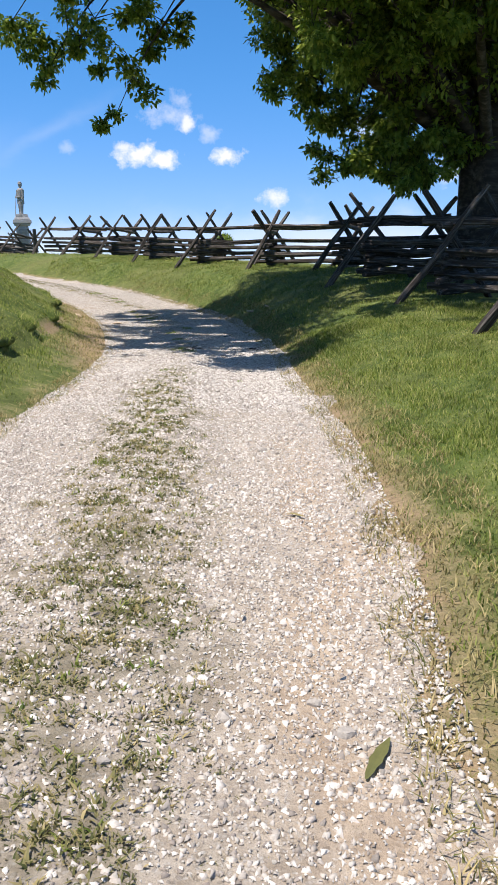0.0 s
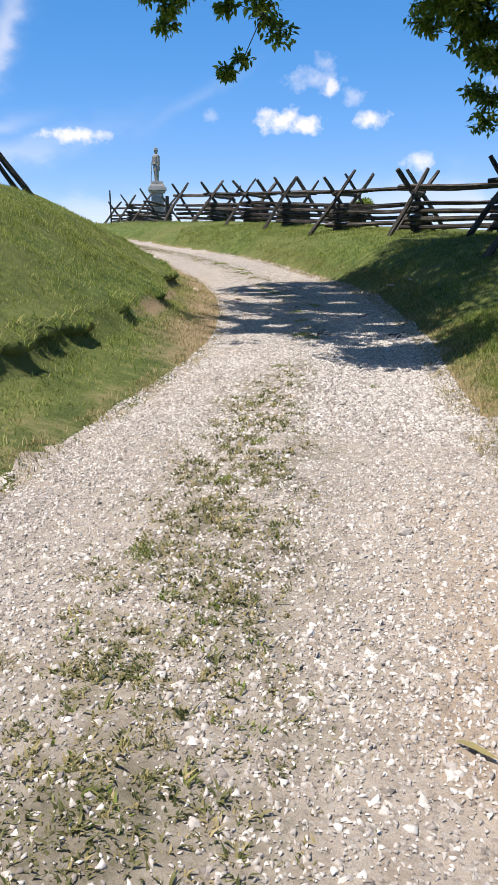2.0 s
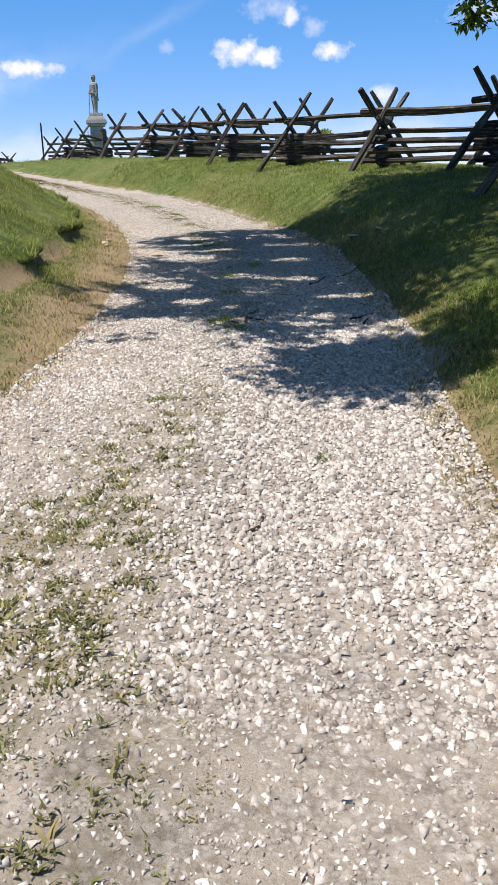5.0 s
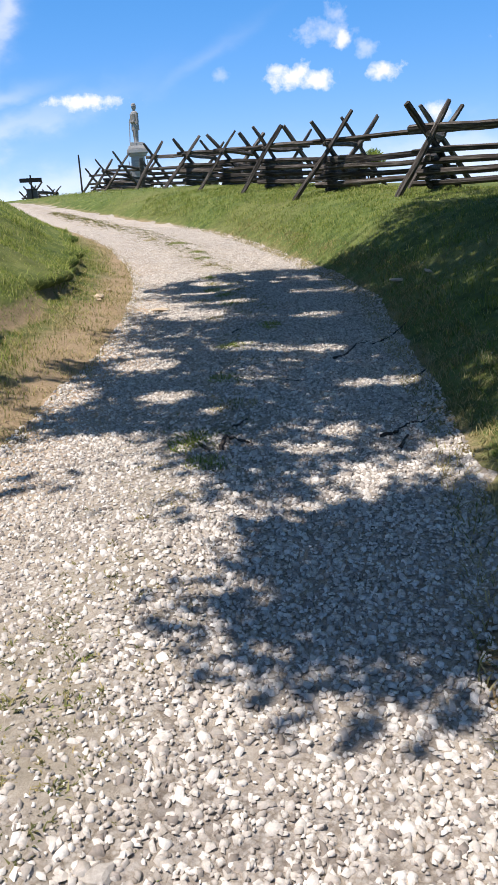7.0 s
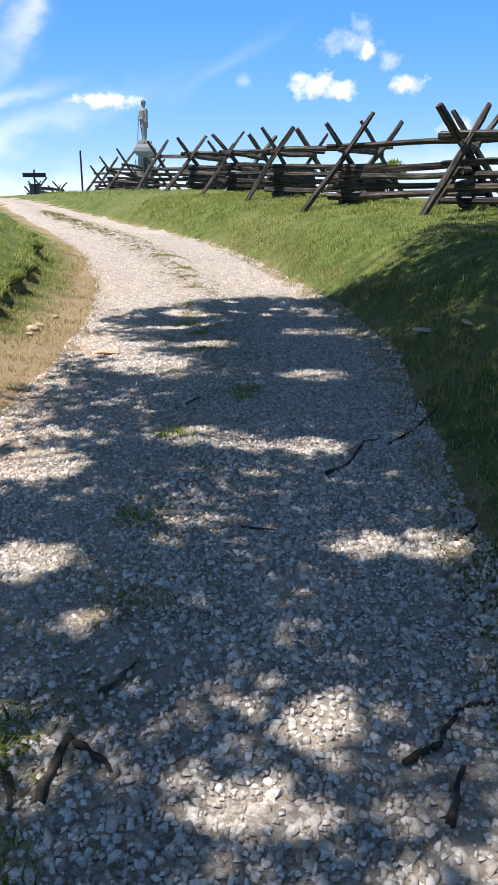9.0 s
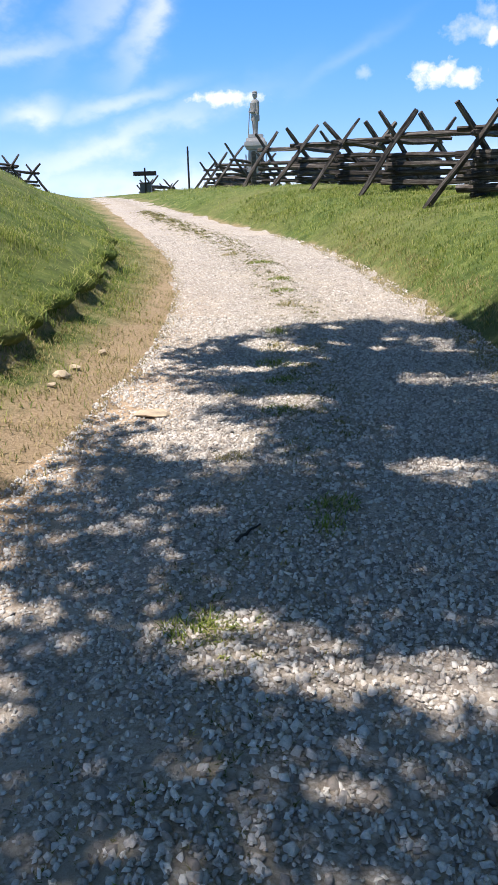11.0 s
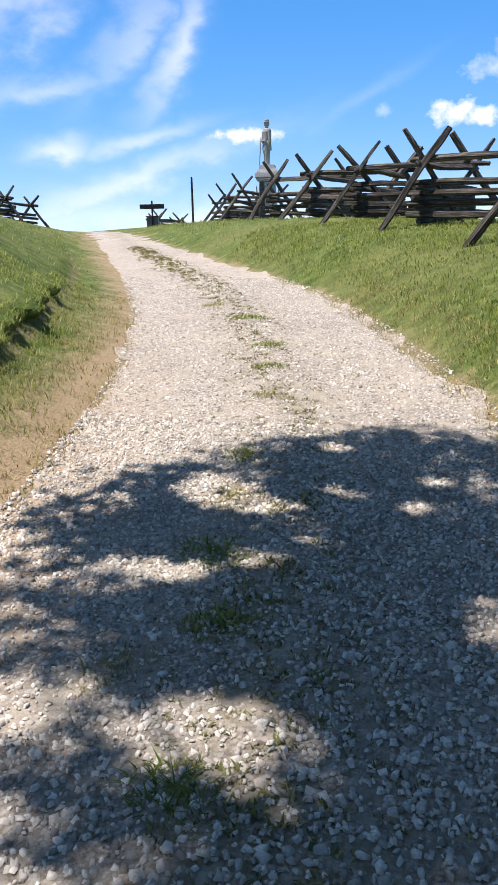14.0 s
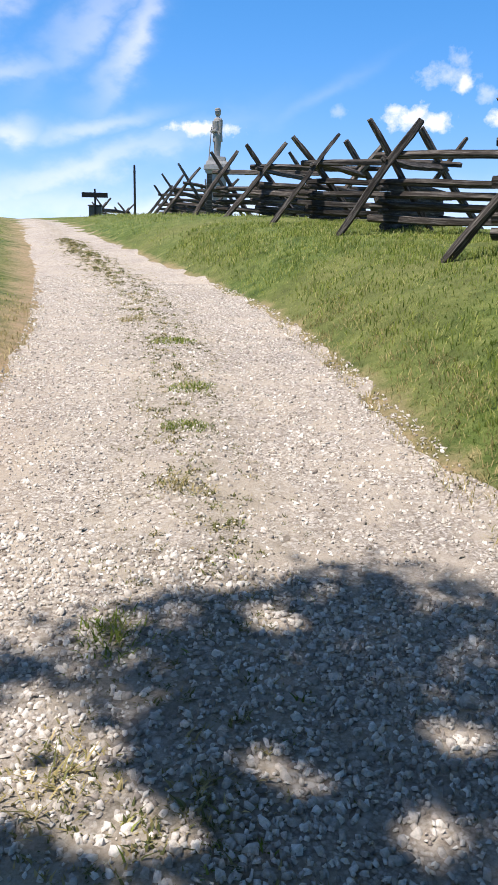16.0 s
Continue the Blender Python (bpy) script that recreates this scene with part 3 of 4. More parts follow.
def build_monument():
    thing = tagged(new("pedestal"), "tall stepped granite monument pedestal behind the split-rail fence", "monument")
    thing.matrix_basis = pose(MX, MY, MZ - 0.1, 0, 0, 18)
    scale = (4.47 - MZ + 0.1)
    k = scale / 2.6
    for name, sx, z0, z1, top in (("base_step", 1.75, 0, 0.3, 1), ("base_step", 1.4, 0.3, 0.62, 0.94), ("plinth", 1.12, 0.62, 0.9, 0.9), ("shaft", 0.92, 0.9, 1.95, 0.82),
                                  ("moulding", 1.0, 1.95, 2.08, 1.08), ("cornice", 1.2, 2.08, 2.28, 0.96), ("cap", 1.02, 2.28, 2.44, 0.9), ("statue_base", 0.8, 2.44, 2.6, 0.95)):
        bm = bmesh.new()
        block(bm, sx, sx, z0 * k, z1 * k, top, 0.025)
        part(name, bm, GRANITE, thing)
    for a in range(4):
        bm = bmesh.new()
        block(bm, 0.52, 0.04, 1.05 * k, 1.75 * k, 0.92, 0.01)
        p = part("inscribed_panel", bm, STATUE, thing, "darker carved panel")
        p.matrix_basis = pose(0, 0, 0, 0, 0, 90 * a) @ pose(0, -0.435, 0, 3)
        for q in range(4):
            bm = bmesh.new()
            block(bm, 0.36 - 0.05 * (q % 2), 0.014, (1.62 - 0.11 * q) * k, (1.65 - 0.11 * q) * k, 1, 0.003)
            line = part("inscription_line", bm, GRANITE, p)
            line.location = (0, -0.022, 0)
    return thing


def build_statue():
    """A plain standing stone figure, one mesh."""
    bm = bmesh.new()
    h = 2.05
    block(bm, 0.62, 0.55, 0, 0.07, 0.95, 0.015)
    lathe(bm, [(0.09, 0.07), (0.1, 0.3), (0.12, 0.55), (0.14, 0.95)], 10, (-0.1, 0.02), 1, 1.1)
    lathe(bm, [(0.09, 0.07), (0.1, 0.3), (0.12, 0.55), (0.14, 0.95)], 10, (0.1, -0.05), 1, 1.1)
    lathe(bm, [(0.25, 0.72), (0.24, 0.95), (0.2, 1.15), (0.22, 1.35), (0.24, 1.52), (0.2, 1.63), (0.08, 1.69)], 14, (0, 0), 1.05, 0.75)
    lathe(bm, [(0.07, 1.66), (0.075, 1.74), (0.115, 1.8), (0.125, 1.88), (0.1, 1.96)], 12, (0, 0.0))
    lathe(bm, [(0.135, 1.93), (0.12, 1.95), (0.115, 2.0), (0.09, 2.05), (0.02, 2.07)], 12, (0, -0.01), 0.95, 1.1)
    lathe(bm, [(0.06, 1.05), (0.075, 1.3), (0.085, 1.56)], 8, (-0.27, -0.02), 1, 1, (0.05, 0))
    lathe(bm, [(0.06, 1.05), (0.075, 1.3), (0.085, 1.56)], 8, (0.27, -0.02), 1, 1, (-0.05, 0))
    block(bm, 0.5, 0.12, 1.08, 1.2, 0.9, 0.03, (0.0, -0.2))
    lathe(bm, [(0.025, 0.07), (0.022, 0.8), (0.018, 1.3)], 8, (-0.2, -0.3), 1, 1, (0.06, 0.05))
    ob = part("statue", bm, STATUE, None)
    ob.matrix_basis = pose(MX, MY, 4.37, 0, 0, -35) @ Matrix.Scale(1.06, 4)
    return tagged(ob, "grey stone statue standing on a granite pedestal", "statue")


build_monument()
build_statue()

# ---- the far end of the lane ----


def build_pole():
    bm = bmesh.new()
    lathe(bm, [(0.045, -0.1), (0.045, 0.9), (0.04, 1.78), (0.03, 1.82)], 10)
    thing = tagged(new("marker_post"), "thin dark wooden marker post in the grass", "post")
    thing.matrix_basis = pose(-16.45, 47.9, height(-16.45, 47.9))
    part("shaft", bm, DARK_WOOD, thing)
    bm = bmesh.new()
    lathe(bm, [(0.052, 1.55), (0.052, 1.6)], 10)
    part("band", bm, GREY_METAL, thing, "dull metal band")


def build_sign():
    x, y = -25.9, 61.6
    z = height(x, y)
    thing = tagged(new("sign_post"), "dark signpost with a horizontal board above a low kiosk box", "sign")
    thing.matrix_basis = pose(x, y, z, 0, 0, 22)
    top = 2.97 - z
    bm = bmesh.new()
    block(bm, 0.1, 0.1, -0.1, top + 0.35, 1, 0.01)
    part("post", bm, DARK_WOOD, thing)
    bm = bmesh.new()
    block(bm, 1.5, 0.07, top - 0.14, top + 0.14, 1, 0.012, (0, -0.09))
    part("board", bm, DARK_WOOD, thing)
    box = tagged(new("kiosk_box"), "low grey box beside a signpost on the crest", "box")
    box.matrix_basis = pose(x - 0.15, y + 0.3, z, 0, 0, 22)
    bm = bmesh.new()
    block(bm, 0.75, 0.6, 0, 1.0, 0.95, 0.02)
    part("body", bm, GREY_METAL, box)
    bm = bmesh.new()
    block(bm, 0.85, 0.7, 1.0, 1.08, 0.9, 0.015)
    part("lid", bm, DARK_WOOD, box)


def build_fence_post():
    x, y = -12.2, 45.0
    bm = bmesh.new()
    block(bm, 0.2, 0.18, -0.2, 1.3, 0.9, 0.02)
    ob = part("fence_post", bm, STAKE, None)
    ob.matrix_basis = pose(x, y, height(x, y), 2, 0, 25)
    tagged(ob, "upright weathered timber post at the end of the rail fence", "post")


build_pole()
build_sign()
build_fence_post()

# ---- trees ----


def tube(bm_v, bm_f, pts, rads, seg=8):
    """A limb along points with radii, into lists of verts and faces."""
    base = len(bm_v)
    for k, (p, rad) in enumerate(zip(pts, rads)):
        d = (pts[min(k + 1, len(pts) - 1)] - pts[max(k - 1, 0)]).normalized()
        u = d.orthogonal().normalized() if abs(d.z) < 0.95 else Vector((1, 0, 0)).cross(d).normalized()
        v = d.cross(u)
        for i in range(seg):
            a = 2 * math.pi * i / seg
            bm_v.append(p + (u * math.cos(a) + v * math.sin(a)) * rad)
    for k in range(len(pts) - 1):
        for i in range(seg):
            j = (i + 1) % seg
            bm_f.append((base + k * seg + i, base + k * seg + j, base + (k + 1) * seg + j, base + (k + 1) * seg + i))


def leaf_cloud(rng, centres, spreads, per, size, droop=0.35):
    """Leaves in sprays round the twig ends: folded lance-shaped leaflets, four triangles each."""
    n = len(centres) * per
    c = np.repeat(np.asarray(centres), per, 0)
    s = np.repeat(np.asarray(spreads), per)[:, None]
    off = rng.normal(size=(n, 3))
    off *= (rng.uniform(0, 1, (n, 1)) ** 0.5) / np.linalg.norm(off, axis=1, keepdims=True)
    off[:, 2] *= 0.7
    p = c + off * s
    d = rng.normal(size=(n, 3)) + off * 0.8
    d[:, 2] -= droop * 2
    d /= np.linalg.norm(d, axis=1, keepdims=True)
    up = rng.normal(size=(n, 3)) * 0.6 + np.array((0, 0, 1.0))
    w = np.cross(d, up)
    w /= np.linalg.norm(w, axis=1, keepdims=True) + 1e-6
    nn = np.cross(w, d)
    L = size * rng.uniform(0.6, 1.25, (n, 1))
    W = L * 0.24
    v = np.stack([p, p + d * L * 0.45 + w * W + nn * W * 0.3, p + d * L, p + d * L * 0.45 - w * W + nn * W * 0.3], 1).reshape(-1, 3)
    b = np.arange(n)[:, None] * 4
    return v, np.concatenate([b + np.array([[0, 1, 2]]), b + np.array([[0, 2, 3]])], 0)


def build_tree():
    rng = np.random.RandomState(7)
    r = random.Random(9)
    tx, ty = 5.25, 18.6
    tz = height(tx, ty)
    tree = tagged(new("tree"), "large old leafy tree overhanging the lane behind the split-rail fence", "tree")
    tree.location = (tx, ty, tz - 0.15)
    bv, bf = [], []
    trunk = [Vector((0, 0, 0)), Vector((0.0, 0, 0.35)), Vector((0.03, 0, 1.0)), Vector((0.0, 0.05, 2.2)), Vector((-0.1, 0.0, 3.4)), Vector((-0.2, -0.1, 4.6))]
    tube(bv, bf, trunk, [1.05, 0.84, 0.74, 0.68, 0.66, 0.5], 20)
    bv = [v + Vector((1, 1, 0)) * 0.04 * math.sin(7 * math.atan2(v.y, v.x)) for v in bv]
    me = mesh_object("trunk", bv, bf, BARK, tree, True)
    # boughs reach to places of the crown, each with side twigs and leaf sprays
    centres, spreads = [], []

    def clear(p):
        """Lift a place of the crown clear of the camera's view over the lane."""
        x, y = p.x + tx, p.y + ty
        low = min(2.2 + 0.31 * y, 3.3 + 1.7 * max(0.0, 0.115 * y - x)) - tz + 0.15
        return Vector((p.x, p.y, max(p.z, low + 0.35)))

    for k in range(N_BOUGHS):
        a = 2 * math.pi * (k * 0.381966 + 0.13)
        q = ((k + 0.5) / N_BOUGHS) ** 0.55
        goal = Vector((CROWN[0] - tx + CROWN[3] * q * math.cos(a), CROWN[1] - ty + CROWN[4] * q * math.sin(a), 0))
        edge = q ** 2.5
        goal.z = CROWN[2] + (CROWN[5] * r.uniform(-0.7, 1.0)) * (1 - edge) - 1.0 * edge + r.uniform(-0.5, 0.5) - tz
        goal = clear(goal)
        lv, lf = [], []
        start = trunk[3].lerp(trunk[5], r.random())
        mid = start.lerp(goal, 0.5) + Vector((r.uniform(-0.6, 0.6), r.uniform(-0.6, 0.6), r.uniform(0.8, 1.8)))
        pts = [start.lerp(mid, u).lerp(mid.lerp(goal, u), u) for u in np.linspace(0, 1, 9)]
        tube(lv, lf, pts, [max(0.014, 0.15 * (1 - u) ** 1.4 * (0.6 + 0.5 * q)) for u in np.linspace(0, 1, 9)], 7)
        for j in range(3, 9):
            for s in range(3):
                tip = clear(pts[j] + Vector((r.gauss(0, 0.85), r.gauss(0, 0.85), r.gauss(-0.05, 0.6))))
                tube(lv, lf, [pts[j], pts[j].lerp(tip, 0.55) + Vector((0, 0, 0.12)), tip], [0.022, 0.014, 0.006], 4)
                centres.append(tip)
                spreads.append(r.uniform(0.34, 0.62))
        mesh_object("bough", lv, lf, BARK, tree, True)
    # thick sprays out of view towards the lane, added for the shade they cast
    lv, lf = [], []
    for k in range(260):
        a, q = r.uniform(0, 6.283), r.random() ** 0.5
        bx, by, rx, ry, bz = (-3.05, 13.3, 1.8, 2.6, 7.4) if k < 122 else (-1.35, 10.45, 0.8, 0.55, 6.1) if k < 144 else (-4.7, 19.5, 1.3, 1.2, 9.2) if k < 172 else (-3.9, 16.4, 1.7, 1.5, 8.6) if k < 232 else (-1.72, 9.85, 0.28, 0.22, 6.1) if k < 240 else (-4.9, 17.75, 0.7, 0.25, 9.0)
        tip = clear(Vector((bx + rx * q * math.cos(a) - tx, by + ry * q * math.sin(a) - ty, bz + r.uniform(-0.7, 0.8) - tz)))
        tube(lv, lf, [tip + Vector((0.9, 0.6, 0.3)), tip + Vector((0.4, 0.3, 0.25)), tip], [0.02, 0.014, 0.006], 4)
        centres.append(tip)
        spreads.append(r.uniform(0.35, 0.6))
    tagged(mesh_object("twigs", lv, lf, BARK, tree, True), kind="stuff")
    # open places in the crown, left out so sun reaches the hanging boughs
    keep = [k for k, c in enumerate(centres) if not any(((c.x + tx - gx) / rx) ** 2 + ((c.y + ty - gy) / ry) ** 2 < 1 for gx, gy, rx, ry in OPEN)]
    centres, spreads = [centres[k] for k in keep], [spreads[k] for k in keep]
    # low boughs hanging over the lane
    for bx, by, bz, n in HANGING:
        lv, lf = [], []
        tip = Vector((bx - tx, by - ty, bz - tz + 0.15))
        start = Vector((tip.x * 0.35, tip.y * 0.35, 8.2))
        mid = start.lerp(tip, 0.7) + Vector((0, 0, 2.2))
        pts = [start.lerp(mid, u).lerp(mid.lerp(tip, u), u) for u in np.linspace(0, 1, 10)]
        tube(lv, lf, pts, [max(0.01, 0.1 * (1 - u)) for u in np.linspace(0, 1, 10)], 6)
        for j in range(n):
            u = r.uniform(0.62, 1.0)
            c = pts[min(9, int(u * 10))]
            t2 = c + Vector((r.gauss(0, 0.42), r.gauss(0, 0.42), r.uniform(-0.3, 0.55)))
            tube(lv, lf, [c, c.lerp(t2, 0.6) + Vector((0, 0, 0.08)), t2], [0.014, 0.009, 0.004], 4)
            centres.append(t2)
            spreads.append(r.uniform(0.2, 0.36))
        centres.append(tip)
        spreads.append(0.2)
        mesh_object("bough", lv, lf, BARK, tree, True)
    v, f = leaf_cloud(rng, centres, spreads, PER_SPRAY, 0.155)
    q = v.reshape(-1, 4, 3)
    mid = q.mean(1) + np.array((tx, ty, tz - 0.15))
    run = (mid[:, 2] - 9.0) / math.tan(radians(SUN_EL))
    lx, ly = mid[:, 0] - run * math.sin(radians(SUN_AZ)), mid[:, 1] - run * math.cos(radians(SUN_AZ))
    # drop the leaves that would shade the chosen sun flecks
    shut = np.ones(len(q), bool)
    for gx, gy, rx, ry in SHAFTS:
        shut &= ((lx - gx) / rx) ** 2 + ((ly - gy) / ry) ** 2 > 1 + 0.3 * rng.normal(size=len(q))
    v = q[shut].reshape(-1, 3)
    b = np.arange(len(v) // 4)[:, None] * 4
    f = np.concatenate([b + np.array([[0, 1, 2]]), b + np.array([[0, 2, 3]])], 0)
    ob = mesh_object("crown", v, f, LEAF, tree)
    ob["label"] = "dense green leaves with gaps"
    return tree


CROWN = (1.5, 16.6, 9.0, 6.9, 5.7, 3.0)   # centre x, y, height of the middle, half widths, half height
N_BOUGHS, PER_SPRAY = 84, 150
HANGING = [(-3.1, 19.0, 4.6, 9), (-4.6, 19.2, 5.6, 12), (-4.0, 19.4, 6.0, 12), (-2.4, 19.2, 5.9, 10), (-5.3, 18.8, 6.4, 10), (2.1, 19.2, 3.6, 26), (1.4, 19.6, 4.6, 26), (3.0, 18.6, 3.6, 26), (0.7, 20.2, 5.6, 24), (3.2, 17.8, 3.6, 22), (2.3, 9.6, 5.2, 5), (4.0, 21.5, 3.8, 24), (2.4, 20.0, 5.4, 26), (3.4, 19.0, 5.0, 26), (4.2, 17.4, 5.4, 22), (5.2, 16.4, 6.6, 22), (2.9, 18.0, 3.2, 16), (3.7, 18.2, 3.1, 16), (4.3, 18.0, 3.5, 16), (1.6, 15.5, 5.0, 22), (2.2, 16.5, 5.2, 22), (3.2, 15.5, 5.4, 22), (1.0, 15.0, 5.3, 16)]
OPEN = [(2.6, 18.4, 1.9, 1.6), (0.9, 17.5, 1.5, 1.2), (0.9, 14.8, 1.7, 1.5)]   # x, y and half widths
# leaves cut out along the light's slope to put sun flecks on the ground: x, y at nine metres, half widths
SHAFTS = [(-3.03, 11.45, 0.13, 0.17), (-3.18, 11.1, 0.17, 0.14), (-2.3, 11.2, 0.3, 0.16), (-3.02, 12.75, 0.18, 0.17), (-2.7, 12.8, 0.2, 0.2), (-4.04, 14.08, 0.42, 0.22), (-3.41, 14.11, 0.24, 0.2), (-3.7, 16.1, 0.32, 0.25), (-4.1, 18.22, 0.34, 0.24),
          (-4.94, 13.43, 0.34, 0.34), (-4.39, 12.27, 0.24, 0.2), (-3.91, 11.82, 0.13, 0.1), (-4.95, 17.2, 0.36, 0.24), (-5.25, 16.3, 0.5, 0.45), (-4.73, 19.7, 0.14, 0.08), (-4.74, 19.3, 0.1, 0.12), (-5.26, 12.3, 0.35, 0.35), (-4.55, 10.95, 0.45, 0.4), (-3.94, 10.44, 0.4, 0.3), (-5.87, 19.24, 0.25, 0.25), (-5.6, 19.05, 0.3, 0.15), (-5.28, 18.41, 0.14, 0.12), (-5.66, 18.21, 0.2, 0.14), (-5.11, 19.36, 0.13, 0.08), (-5.37, 20.16, 0.12, 0.1)]
build_tree()


def build_shrub(x, y, size, seed):
    rng = np.random.RandomState(seed)
    r = random.Random(seed)
    z = height(x, y)
    thing = tagged(new("shrub"), "small green bushy shrub in the field behind the fence", "shrub")
    thing.location = (x, y, z)
    lv, lf, cs, sp = [], [], [], []
    for k in range(9):
        tip = Vector((r.gauss(0, 0.13), r.gauss(0, 0.13), r.uniform(0.6, 0.95))) * size
        tube(lv, lf, [Vector((0, 0, -0.1)), tip * 0.5 + Vector((0, 0, 0.1)), tip], [0.05, 0.03, 0.01], 5)
        cs.append(tip)
        sp.append(0.16 * size)
    mesh_object("stems", lv, lf, BARK, thing)
    v, f = leaf_cloud(rng, cs, sp, 220, 0.12)
    mesh_object("leaves", v, f, LEAF, thing)


build_shrub(-1.8, 46.0, 2.95 - height(-1.8, 46.0), 3)

# ---- loose ground cover ----


def scatter(n, seed, x0, x1, y0, y1):
    rng = np.random.RandomState(seed)
    return rng, rng.uniform(x0, x1, n), rng.uniform(y0, y1, n)


def blades(name, x, y, z, rng, length, width, mat, label, lean=0.5):
    """Grass: each blade a bent strip of three triangles."""
    n = len(x)
    L = (length * rng.uniform(0.45, 1.3, n))[:, None]
    a = rng.uniform(0, 2 * np.pi, n)
    d = np.stack([np.cos(a), np.sin(a), np.zeros(n)], -1)
    w = np.stack([-np.sin(a), np.cos(a), np.zeros(n)], -1) * (width * rng.uniform(0.6, 1.3, n))[:, None]
    t = lean * rng.uniform(0.2, 1.3, n)[:, None]
    up = np.array([[0, 0, 1.0]])
    p = np.stack([x, y, z - 0.01], -1)
    m = p + (up * 0.6 + d * t * 0.35) * L
    e = p + (up * 0.9 + d * t) * L
    v = np.stack([p - w, p + w, m - w * 0.7, m + w * 0.7, e], 1).reshape(-1, 3)
    b = np.arange(n)[:, None] * 5
    f = np.concatenate([b + np.array([[0, 1, 3]]), b + np.array([[0, 3, 2]]), b + np.array([[2, 3, 4]])], 0)
    return tagged(mesh_object(name, v, f, mat), label, "grass", kind="stuff")


def stones(name, x, y, z, rng, size, label, sides=4):
    """Crushed stone: jittered, skewed chips half sunk in the roadbed."""
    n = len(x)
    a = np.arange(sides) * 2 * np.pi / sides + 0.6
    ring = np.stack([np.cos(a), np.sin(a) * 0.85], -1) * (1.28 if sides == 4 else 1.4)
    base = np.concatenate([np.column_stack([ring, np.full(sides, -0.5)]), np.column_stack([ring * 0.74, np.full(sides, 0.55)])])
    k = base[None] * (1 + rng.uniform(-0.45, 0.25, (n, 2 * sides, 3))) + rng.uniform(-0.24, 0.24, (n, 2 * sides, 3))
    k[:, :, 2] += (k[:, :, 0] * rng.uniform(-0.4, 0.4, (n, 1)) + k[:, :, 1] * rng.uniform(-0.4, 0.4, (n, 1)))
    a = rng.uniform(0, 2 * np.pi, n)
    ca, sa = np.cos(a)[:, None], np.sin(a)[:, None]
    s = size[:, None]
    asp = rng.uniform(0.55, 1.05, n)[:, None]
    X, Y = k[..., 0], k[..., 1] * asp
    v = np.stack([x[:, None] + s * (X * ca - Y * sa), y[:, None] + s * (X * sa + Y * ca), z[:, None] + s * k[..., 2] * rng.uniform(0.6, 1.15, n)[:, None]], -1).reshape(-1, 3)
    i = np.arange(sides)
    side = np.stack([i, (i + 1) % sides, (i + 1) % sides + sides, i + sides], -1)
    if sides == 4:
        f0 = np.concatenate([side, [i + sides]])
    else:
        f0 = np.concatenate([side[:, [0, 1, 2]], side[:, [0, 2, 3]], [i + sides]])
    f = (np.arange(n)[:, None, None] * 2 * sides + f0[None]).reshape(-1, f0.shape[1])
    return tagged(mesh_object(name, v, f, STONES), label, "gravel", kind="stuff")


def in_lane(n, seed, u0, u1, y0, y1):
    rng = np.random.RandomState(seed)
    y = rng.uniform(y0, y1, n)
    u = rng.uniform(u0, u1, n)
    xl, xr = lane(y)[:2]
    x = xl + (xr - xl) * u
    return rng, x, y, u, land(x, y)


